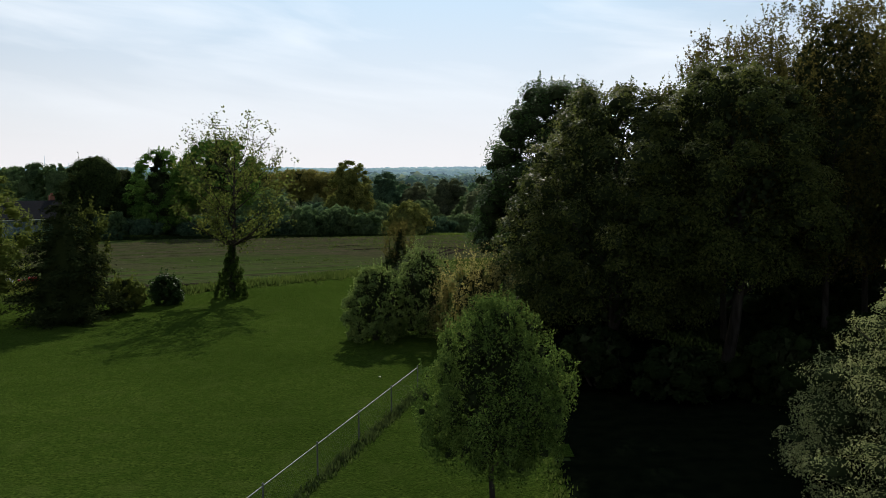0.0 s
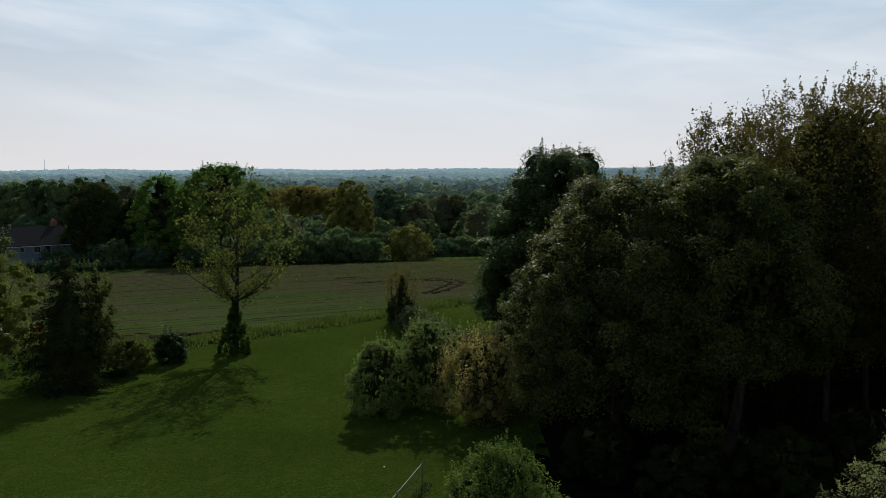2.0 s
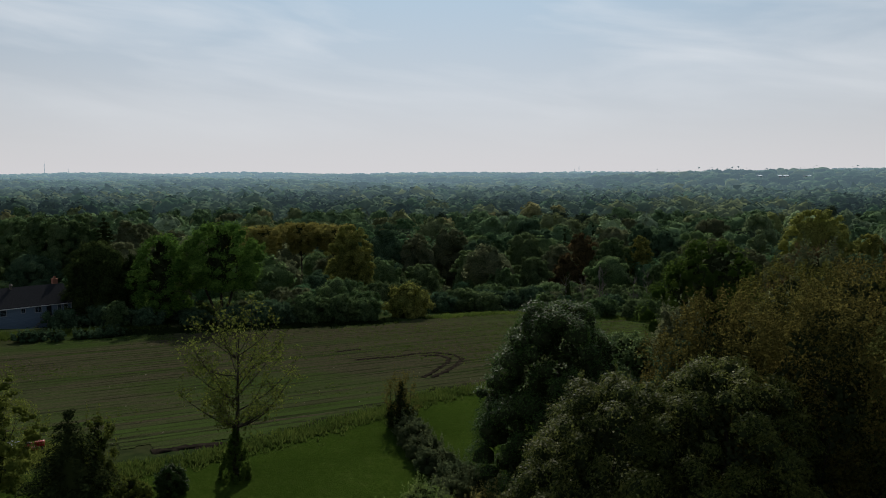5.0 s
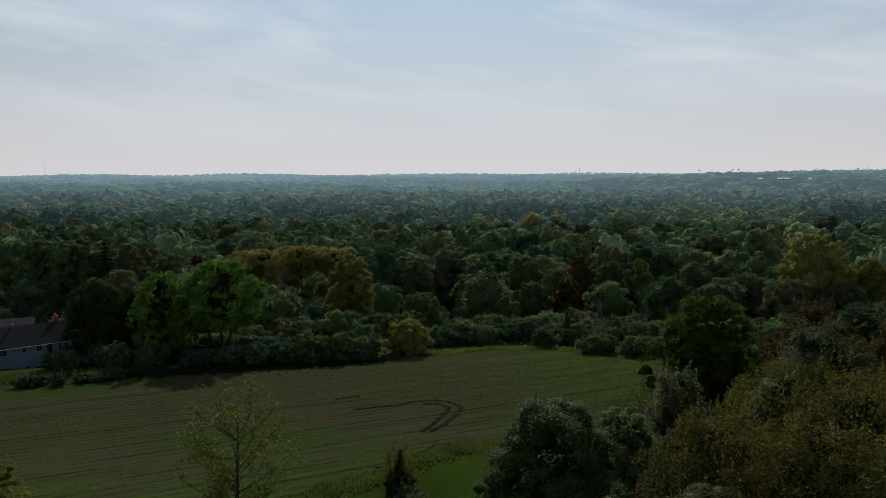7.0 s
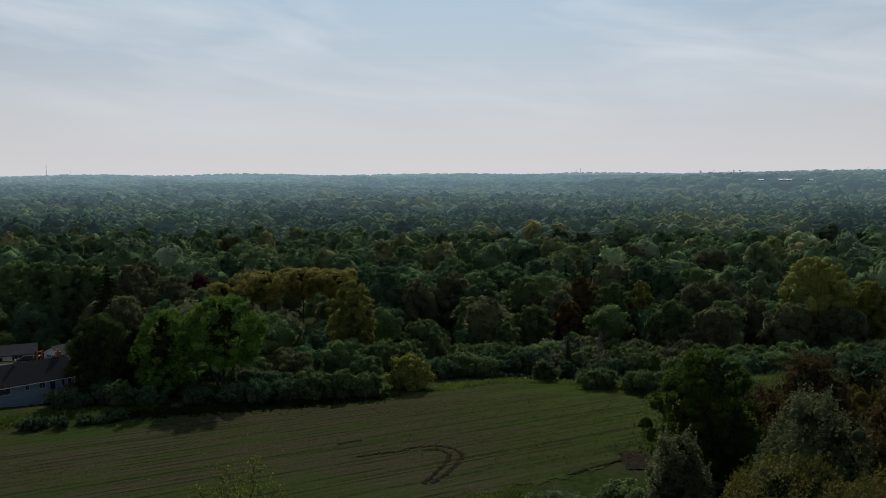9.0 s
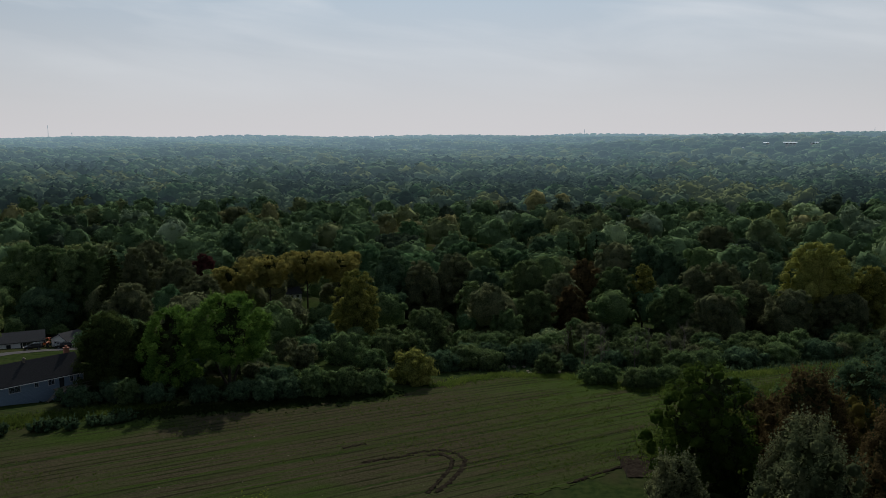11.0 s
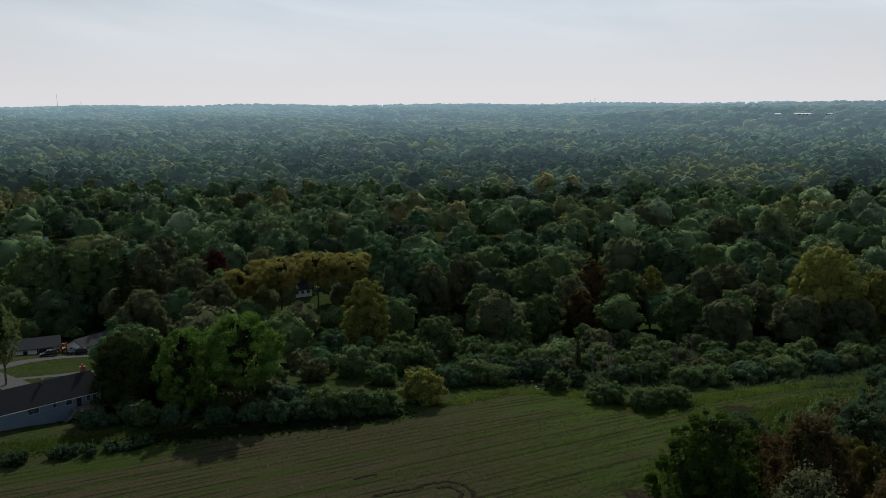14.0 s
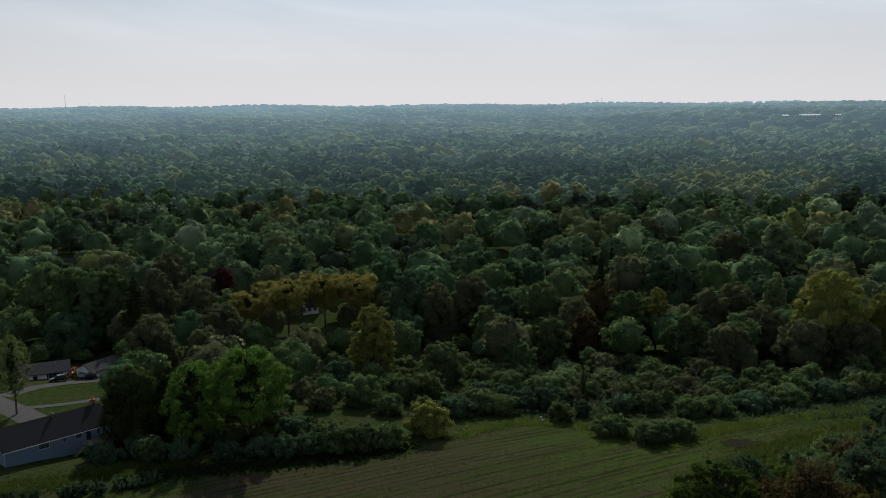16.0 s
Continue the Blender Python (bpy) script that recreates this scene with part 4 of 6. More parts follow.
BUSHES2 = [(-58, 161, 3.4, 8, "dark"), (-48, 162, 3.0, 7, "dark"), (-41, 163.5, 3.6, 8, "dark"), (-36.5, 163, 4.2, 7, "dark"), (-66, 162, 4.2, 8, "dark"), (-73, 160, 3.6, 7, "dark"), (-53, 170, 2.4, 6, "dark"), (-58, 262, 6, 10, "olive"), (-47, 266, 5, 9, "green"), (-38, 268, 6, 10, "olive"), (-66, 257, 5, 9, "dark"), (-52, 252, 5, 9, "olive"), (-58.5, 186, 3.6, 9, "dark"), (-50.5, 189, 3.2, 9, "green"), (-66.0, 183, 4.2, 9, "dark"), (-43.0, 184, 3.0, 7, "olive"), (-72.0, 190, 5.0, 10, "dark"), (-36.8, 176, 3.6, 8, "dark"), (-34.4, 195, 5.4, 8, "olive"), (-43.5, 190, 4.8, 8, "green"), (-62.6, 160, 5.0, 6, "green"), (-32.0, 164, 4.0, 7, "dark"), (-15.3, 203, 6.8, 12, "grey"), (-8.5, 206, 7.4, 9, "grey"), (4.2, 194, 5.4, 10, "grey"), (-1.5, 190, 4.6, 9, "dark"), (9.5, 192, 4.6, 9, "grey"), (11.9, 212, 6.2, 11, "green"), (20.0, 208, 5.4, 10, "grey"), (26.8, 214, 6.6, 11, "pale")]
for i, (x, y, h, w, k) in enumerate(BUSHES + BUSHES2):
    shrub(x, y, h, w, "v_" + k, {"dark": "dark green bush in the scrub", "green": "leafy green bush at the field edge", "yellow": "rounded yellow-tinged bush at the field edge", "grey": "grey-green willow bush in the scrub", "olive": "olive bush in the scrub", "pale": "pale green bush in the scrub"}[k], 400 + i, "bushes behind the field", "bush", **BUSHY)
    taken.append((x, y, w * 0.45))
BRUSH = [(43.5, 127, 9.5, 9, "olive"), (51, 128, 11, 10, "red"), (57.5, 133, 10, 10, "green"), (64, 139, 9.5, 11, "v_grey"), (72.5, 146, 9.5, 11, "red"), (80, 152, 9.0, 11, "bronze"), (70, 131, 12.5, 11, "red"), (60.5, 122, 13, 11, "bronze"), (84, 141, 12, 12, "red"), (91.5, 152, 10.5, 12, "bronze"), (78.5, 131, 13, 11, "olive"), (57, 145, 5.5, 8, "green"), (65.5, 152, 5.5, 9, "v_green"), (75, 160, 5.5, 9, "v_grey"), (88, 168, 6.0, 10, "green"), (97, 162, 9.0, 12, "red")]
for i, (x, y, h, w, k) in enumerate(BRUSH):
    shrub(x, y, h, w, k, "rust-brown twiggy thicket at the wood edge" if k in ("red", "bronze") else "grey-green twiggy thicket at the wood edge", 460 + i, "thickets at the wood edge", "thicket", "thicket", **{**BUSHY, "count": 60, "each": 60, "leaf": 0.13, "size": 0.9, "tall": 1.1, "shoots": 70, "shoot": 1.0})
for i in range(190):
    x, y = valley_rng.uniform(-40, 125), valley_rng.uniform(184, 250)
    if y < 186 + max(0, x - 40) * 0.35 or any((x - a) ** 2 + (y - b) ** 2 < (c * 0.8 + 2) ** 2 for a, b, c in taken) or (x < -20 and y < 205):
        continue
    w = valley_rng.uniform(5, 9)
    shrub(x, y, w * valley_rng.uniform(0.45, 0.75), w, ("v_grey", "v_green", "v_dark", "v_olive", "v_grey")[i % 5], "low bush in the rough scrub", 500 + i, "bushes behind the field", "bush", **BUSHY)
    taken.append((x, y, w * 0.45))


# ---- the woods beyond, as one mass a colour ----
def wood_mass(name, rng, xyzhw, mat, boughs, tufts, tuft, label, level=1, size=1.0, body=1):
    """Many crowns: a domed body each, with rounded boughs about it and leaf tufts on them."""
    x, y, z, h, w = (np.asarray(c) for c in zip(*xyzhw))
    n = len(x)
    c0 = np.stack([x, y, z + h * 0.52], 1)
    pieces = [lumps(rng, c0, np.stack([w * 0.42, w * 0.42, h * 0.40], 1), body, 0.10)]
    k = np.arange(boughs)
    u = 1 - (k + 0.5) / boughs * 1.25
    a = k * 2.39996 + rng.uniform(0, 6.28, (n, 1)) + rng.normal(0, 0.3, (n, boughs))
    ring = np.sqrt(np.clip(1 - u * u, 0, 1)) * rng.uniform(0.75, 1.12, (n, boughs))
    way = np.stack([ring * np.cos(a), ring * np.sin(a), np.broadcast_to(u, (n, boughs)) * rng.uniform(0.85, 1.08, (n, boughs))], -1)
    c = (c0[:, None] + way * np.stack([w * 0.40, w * 0.40, h * 0.38], 1)[:, None]).reshape(-1, 3)
    r = (w[:, None] * 0.60 * size / math.sqrt(boughs) * rng.uniform(0.7, 1.3, (n, boughs))).reshape(-1)
    if boughs > 1:
        pieces.append(lumps(rng, c, np.stack([r, r, r * 0.85], 1) * 0.84, level, 0.16))
    if tufts:
        rep = np.repeat(np.arange(len(c)), tufts)
        d = rng.normal(0, 1, (len(rep), 3)) + way.reshape(-1, 3)[rep] * 0.8 + (0, 0, 0.6)
        d /= np.linalg.norm(d, axis=1)[:, None]
        pieces.append(leaves(rng, c[rep] + d * (r[rep] * rng.uniform(0.9, 1.12, len(rep)))[:, None] * (1, 1, 0.85), d + (0, 0, 0.3), tuft * r[rep], 0.62, 0.55, True))
    return tagged(new(name, mesh_of(name, *joined(pieces), mat)), label, "woodland", kind="stuff")


def scatter(rng, y0, y1, count, spread=0.60):
    y = np.sqrt(rng.uniform(y0 * y0, y1 * y1, count))
    return rng.uniform(-spread, spread, count) * y, y


CLEAR = [(-103, 216, 10), (-100, 225, 8), (-36, 186, 6), (-113, 226, 16), (-122, 233, 12), (-85, 172, 16), (-110, 200, 14), (163, 496, 16), (-44, 494, 10), (-64, 444, 8), (-121, 388, 8), (-84, 584, 9), (32, 432, 7), (142, 416, 9), (-242, 462, 10), (-204, 425, 8), (-64, 328, 6), (22, 280, 5), (-288, 1028, 14)]
wood_rng = np.random.default_rng(9)
mid, near = {}, {}
xs, ys = scatter(wood_rng, 196, 660, 9000)
keep = np.ones(len(xs), bool)
for a, b, c in [(a, b, c * 0.85 + 2) for a, b, c in taken] + [(a, b, c + 4) for a, b, c in CLEAR]:
    keep &= (xs - a) ** 2 + (ys - b) ** 2 > c * c
keep &= ~((ys < 240) & (xs > -24) & (xs < 130))
xs, ys = xs[keep], ys[keep]
tall = wood_rng.random(len(xs)) < 0.5
order = np.argsort(~tall, kind="stable")
xs, ys, tall = xs[order], ys[order], tall[order]
sizes = np.where(tall, wood_rng.uniform(13, 23, len(xs)), wood_rng.uniform(7, 12, len(xs)))
heights = np.where(tall, wood_rng.uniform(12, 23, len(xs)), wood_rng.uniform(5, 11, len(xs)))
cells = {}
for x, y, w, h in zip(xs, ys, sizes, heights):
    ci, cj = int(x // 25), int(y // 25)
    close = [q for i in (-1, 0, 1) for j in (-1, 0, 1) for q in cells.get((ci + i, cj + j), ())]
    if any((x - a) ** 2 + (y - b) ** 2 < ((0.56 if min(w, c) > 11 else 0.47) * (w + c)) ** 2 for a, b, c in close):
        continue
    cells.setdefault((ci, cj), []).append((x, y, w))
    patch = noise.noise(Vector((x / 90, y / 90, 0)))
    pick = wood_rng.random() * 1.05 + patch * 0.8
    kind = "gold" if pick > 1.15 else "yellow" if pick > 1.06 else "olive" if pick > 0.82 else "grey" if pick > 0.76 else "green" if pick > 0.26 else "pale" if pick > 0.23 else "maple" if pick > 0.03 else "dark"
    h = h * (1.0 + 0.2 * patch)
    w, h = (w * 0.75, h * 0.78) if y < 320 else (w, h)
    kind = "olive" if y < 345 and kind in ("gold", "yellow") else kind
    z = float(ground_height(x, y))
    (near if y < 345 else mid).setdefault(kind, []).append((x, y, z, h, w))
# leaf tones paled and blued, so that haze is part of the colour
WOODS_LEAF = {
    "gold": leaf_material("hazed_gold_leaf", (0.192, 0.196, 0.109), (0.219, 0.221, 0.120), 0.2, 0.55, 0.075, 0.0, 0.25, ruffle=0.7),
    "yellow": leaf_material("hazed_yellow_leaf", (0.170, 0.203, 0.089), (0.194, 0.225, 0.097), 0.2, 0.55, 0.075, 0.0, 0.25, ruffle=0.7),
    "olive": leaf_material("hazed_olive_leaf", (0.122, 0.153, 0.084), (0.141, 0.171, 0.092), 0.2, 0.55, 0.075, 0.0, 0.25, ruffle=0.7),
    "grey": leaf_material("hazed_willow_leaf", (0.119, 0.168, 0.121), (0.138, 0.188, 0.136), 0.2, 0.55, 0.075, 0.0, 0.25, ruffle=0.7),
    "green": leaf_material("hazed_green_leaf", (0.087, 0.142, 0.079), (0.102, 0.160, 0.089), 0.2, 0.55, 0.075, 0.0, 0.25, ruffle=0.7),
    "pale": leaf_material("hazed_pale_leaf", (0.155, 0.217, 0.129), (0.175, 0.239, 0.141), 0.2, 0.55, 0.075, 0.0, 0.25, ruffle=0.7),
    "maple": leaf_material("hazed_maple_leaf", (0.065, 0.108, 0.065), (0.078, 0.126, 0.073), 0.2, 0.55, 0.075, 0.0, 0.25, ruffle=0.7),
    "dark": leaf_material("hazed_dark_leaf", (0.053, 0.078, 0.059), (0.064, 0.092, 0.067), 0.2, 0.55, 0.075, 0.0, 0.25, ruffle=0.7),
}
MASS = {"gold": "golden spring crowns in the woods", "yellow": "yellow-green crowns in the woods", "olive": "olive crowns of the woods in spring leaf", "grey": "grey-green crowns of the woods", "green": "fresh green crowns of the woods", "pale": "pale green crowns in the woods", "maple": "deep green crowns of the woods", "dark": "very dark green crowns and conifers of the woods"}

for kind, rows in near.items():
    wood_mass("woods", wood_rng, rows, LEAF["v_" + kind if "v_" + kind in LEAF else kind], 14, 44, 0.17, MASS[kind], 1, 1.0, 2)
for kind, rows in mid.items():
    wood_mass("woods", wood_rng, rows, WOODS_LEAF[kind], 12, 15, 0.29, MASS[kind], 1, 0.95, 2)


HALLS = [(790, 1940, 60), (852, 1915, 40), (728, 1930, 25), (612, 1750, 20), (-130, 1462, 16), (-19, 1300, 9), (-565, 1890, 25)]


def works_near(r):
    """Whether a crown stands on or just before one of the halls."""
    return any(abs(r[0] - a) < c and (-110 if b > 1900 else -35) < r[1] - b < 30 for a, b, c in HALLS)


def crowds(y0, y1, count, grow, lift):
    out = {}
    deep = int(math.sqrt(count * 0.75))
    wide = count // deep
    gi, gj = np.meshgrid(np.arange(wide), np.arange(deep))
    ys = np.sqrt(y0 * y0 + (y1 * y1 - y0 * y0) * (gj.ravel() + wood_rng.random(gi.size)) / deep)
    xs = ((gi.ravel() + wood_rng.random(gi.size)) / wide * 1.2 - 0.6) * ys
    for x, y in zip(xs, ys):
        patch = noise.noise(Vector((x / 160, y / 260, 3)))
        pick = wood_rng.random() * 0.7 + patch * 1.0
        kind = "olive" if pick > 0.66 else "grey" if pick > 0.34 else "green" if pick > 0.18 else "dark"
        h = (wood_rng.choice((8, 11, 15, 20)) if y < 2200 else wood_rng.choice((9, 11, 13))) * wood_rng.uniform(0.85, 1.15)
        out.setdefault(kind, []).append((x, y, float(ground_height(x, y)) + lift, h, (6 + h * 0.5) * wood_rng.uniform(0.9, 1.3) * grow))
    return out


# crowns from 650 m on: haze is put into these colours as emission
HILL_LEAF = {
    "olive": haze_glow_material("distant_olive", (0.095, 0.120, 0.051), (0.142, 0.168, 0.068)),
    "grey": haze_glow_material("distant_grey", (0.070, 0.112, 0.066), (0.108, 0.151, 0.088)),
    "green": haze_glow_material("distant_green", (0.046, 0.092, 0.046), (0.073, 0.126, 0.059)),
    "dark": haze_glow_material("distant_dark", (0.025, 0.048, 0.031), (0.046, 0.073, 0.044)),
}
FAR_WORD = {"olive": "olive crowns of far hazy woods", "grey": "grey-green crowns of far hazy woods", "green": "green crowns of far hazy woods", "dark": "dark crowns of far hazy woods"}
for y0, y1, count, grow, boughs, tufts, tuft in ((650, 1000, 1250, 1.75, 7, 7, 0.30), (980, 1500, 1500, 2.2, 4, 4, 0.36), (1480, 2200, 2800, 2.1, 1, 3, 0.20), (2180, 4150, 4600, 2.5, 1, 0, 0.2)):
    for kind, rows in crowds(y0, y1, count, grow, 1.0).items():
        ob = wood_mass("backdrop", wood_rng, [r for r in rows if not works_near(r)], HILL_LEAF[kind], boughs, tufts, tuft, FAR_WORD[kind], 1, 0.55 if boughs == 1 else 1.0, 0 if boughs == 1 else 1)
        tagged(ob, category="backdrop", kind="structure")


# ---- houses ----
SIDING = plain_material("blue_siding", (0.135, 0.190, 0.255), (0.165, 0.225, 0.295), 1.5, 0.6, stretch=(0.2, 0.2, 6))
WHITE = plain_material("white_paint", (0.62, 0.63, 0.62), (0.72, 0.72, 0.71), 2.0, 0.7)
GREYSIDE = plain_material("grey_siding", (0.30, 0.32, 0.34), (0.37, 0.39, 0.41), 1.5, 0.6, stretch=(0.2, 0.2, 6))
SHINGLE = plain_material("asphalt_shingle", (0.019, 0.020, 0.022), (0.032, 0.033, 0.036), 5.0, 0.95, 0, 0.4, None, 0.0)
GREYROOF = plain_material("worn_grey_shingle", (0.042, 0.043, 0.046), (0.066, 0.067, 0.070), 5.0, 0.95, 0, 0.4, None, 0.0)
BRICK = plain_material("chimney_brick", (0.26, 0.11, 0.075), (0.36, 0.17, 0.12), 8.0, 0.9, 0, 0.4)
ASPHALT = plain_material("asphalt", (0.030, 0.030, 0.032), (0.048, 0.048, 0.050), 2.0, 0.9, 0, 0.2)
TIMBER = plain_material("weathered_timber", (0.10, 0.088, 0.074), (0.17, 0.15, 0.125), 3.0, 0.85, stretch=(1, 6, 6))
GLASS, gn, gl, gp = shader("window_glass")
gp.inputs["Base Color"].default_value = (0.02, 0.025, 0.03, 1)
gp.inputs["Roughness"].default_value, gp.inputs["Metallic"].default_value = 0.05, 0.0
gp.inputs["Specular IOR Level"].default_value = 0.8


def gable_roof(length, depth, rise, eave, over=0.45, thick=0.22):
    """Two pitched slabs over a box of that length (x) and depth (y)."""
    bm = bmesh.new()
    hx, hy = length / 2 + over, depth / 2 + over
    drop = rise / (depth / 2) * over
    section = [(-hy, eave - drop), (0, eave + rise), (hy, eave - drop), (hy, eave - drop - thick), (0, eave + rise - thick), (-hy, eave - drop - thick)]
    a = [bm.verts.new((-hx, y, z)) for y, z in section]
    b = [bm.verts.new((hx, y, z)) for y, z in section]
    for i in range(6):
        j = (i + 1) % 6
        bm.faces.new((a[i], a[j], b[j], b[i]))
    for ring in (a, b):
        bm.faces.new((ring[0], ring[1], ring[4], ring[5]))
        bm.faces.new((ring[1], ring[2], ring[3], ring[4]))
    bmesh.ops.recalc_face_normals(bm, faces=bm.faces)
    return bm


def gable_walls(length, depth, rise, eave, sunk=2.4):
    bm = bmesh.new()
    hx, hy = length / 2, depth / 2
    section = [(-hy, -sunk), (-hy, eave - 0.2), (0, eave + rise - 0.25), (hy, eave - 0.2), (hy, -sunk)]
    a = [bm.verts.new((-hx, y, z)) for y, z in section]
    b = [bm.verts.new((hx, y, z)) for y, z in section]
    for i in range(5):
        j = (i + 1) % 5
        bm.faces.new((a[i], a[j], b[j], b[i]))
    bm.faces.new(a)
    bm.faces.new(b)
    bmesh.ops.recalc_face_normals(bm, faces=bm.faces)
    return bm


def house_window(house, x, y, z, w, h, side=-1, panes=2):
    fr = boxes(((w + 0.2, 0.09, 0.1), (x, y + side * 0.045, z + h / 2)), ((w + 0.2, 0.12, 0.1), (x, y + side * 0.06, z - h / 2)), ((0.1, 0.09, h - 0.1), (x - w / 2 - 0.05, y + side * 0.045, z)), ((0.1, 0.09, h - 0.1), (x + w / 2 + 0.05, y + side * 0.045, z)))
    win = part("window", fr, GREYSIDE, house, "pale window frame")
    for i in range(panes):
        pw = w / panes
        part("pane", boxes(((pw - 0.06, 0.02, h - 0.1), (x - w / 2 + pw * (i + 0.5), y + side * 0.02, z))), GLASS, win, "dark glass pane")


def house_at(name, x, y, z, turn, length, depth, eave, rise, wall_mat, label, roof_mat=SHINGLE, roof_label="dark shingle roof"):
    ob = tagged(new(name), label, "house")
    ob.location, ob.rotation_euler = (x, y, z), (0, 0, radians(turn))
    part("wall", gable_walls(length, depth, rise, eave), wall_mat, ob)
    part("roof", gable_roof(length, depth, rise, eave), roof_mat, ob, roof_label)
    return ob


h1 = house_at("ranch_house", -87.1, 166.7, -0.8, 46.6, 21.2, 9.6, 4.2, 3.1, SIDING, "long blue-sided house with a dark shingle roof above a grassy bank")
for x, z, w, h in [(-3.0, 2.95, 2.1, 1.25), (1.2, 3.05, 0.7, 0.95), (4.1, 3.0, 1.2, 1.1), (8.2, 2.95, 0.65, 1.3), (9.5, 2.95, 0.65, 1.3)]:
    house_window(h1, x, -4.8, z, w, h)
part("door", boxes(((0.95, 0.08, 2.05), (6.15, -4.84, 2.6))), GLASS, h1, "dark glazed back door")
for k in range(17):
    part("board", boxes(((21.2, 0.05, 0.03), (0, -4.815, -0.5 + 0.27 * k))), SIDING, h1)
for cx in (-10.6, 10.6):
    part("corner_board", boxes(((0.14, 0.14, 5.2), (cx, -4.82, 1.3))), GREYSIDE, h1, "pale corner board")
deck = part("deck", boxes(((8.2, 3.4, 0.14), (8.4, -6.52, 1.45))), TIMBER, h1, "weathered timber deck")
for dx in (4.5, 7.1, 9.8, 12.3):
    part("deck_post", boxes(((0.15, 0.15, 3.4), (dx, -8.1, -0.3))), TIMBER, deck)
    part("rail_post", boxes(((0.1, 0.1, 0.95), (dx, -8.1, 2.0))), TIMBER, deck)
part("deck_rail", boxes(((7.9, 0.1, 0.06), (8.4, -8.1, 2.5)), ((7.9, 0.05, 0.05), (8.4, -8.1, 2.05))), TIMBER, deck)
for k in range(8):
    part("deck_step", boxes(((0.32, 1.2, 0.05), (4.1 - 0.3 * k, -7.2, 1.25 - 0.24 * k))), TIMBER, deck)
part("chimney", boxes(((1.0, 0.8, 1.8), (9.6, 0.6, 7.3)), ((1.15, 0.95, 0.12), (9.6, 0.6, 8.25)), ((0.4, 0.4, 0.5), (9.6, 0.6, 8.55))), BRICK, h1, "short brick chimney with a dark cap")
bmv = bmesh.new()
bmesh.ops.create_cone(bmv, cap_ends=True, segments=10, radius1=0.25, radius2=0.25, depth=1.1, matrix=Matrix.Translation((0.6, -0.4, 7.2)))
bmesh.ops.create_cone(bmv, cap_ends=True, segments=10, radius1=0.42, radius2=0.12, depth=0.3, matrix=Matrix.Translation((0.6, -0.4, 7.9)))
part("roof_vent", bmv, TIMBER, h1, "dark capped roof vent")
part("gutter", boxes(((22.1, 0.14, 0.12), (0, -5.3, 3.72))), WHITE, h1, "white gutter along the eave")

h2 = house_at("ranch_house", -122.8, 232.7, -7.4, 26.0, 15.0, 8.0, 2.6, 2.0, WHITE, "low pale house with a wide front window across the street", GREYROOF, "worn grey shingle roof")
for x, z, w, h in [(-1.5, 1.3, 1.1, 1.2), (3.6, 1.35, 3.2, 1.5)]:
    house_window(h2, x, -4.0, z, w, h, panes=3 if w > 2 else 1)
for x in (1.7, 5.5):
    part("shutter", boxes(((0.4, 0.06, 1.6), (x, -4.04, 1.35))), GLASS, h2, "dark window shutter")
gar = house_at("garage", -107.0, 236.6, -7.6, 62.0, 11.0, 7.0, 2.9, 1.7, WHITE, "white gabled garage with a panelled door", GREYROOF, "worn grey shingle roof")
gdoor = part("garage_door", boxes(((0.08, 4.6, 2.2), (-5.55, 0, 1.1))), GREYSIDE, gar)
for i in range(4):
    part("pane", boxes(((0.03, 0.75, 0.32), (-5.61, -1.65 + 1.1 * i, 1.75))), GLASS, gdoor, "small dark pane")


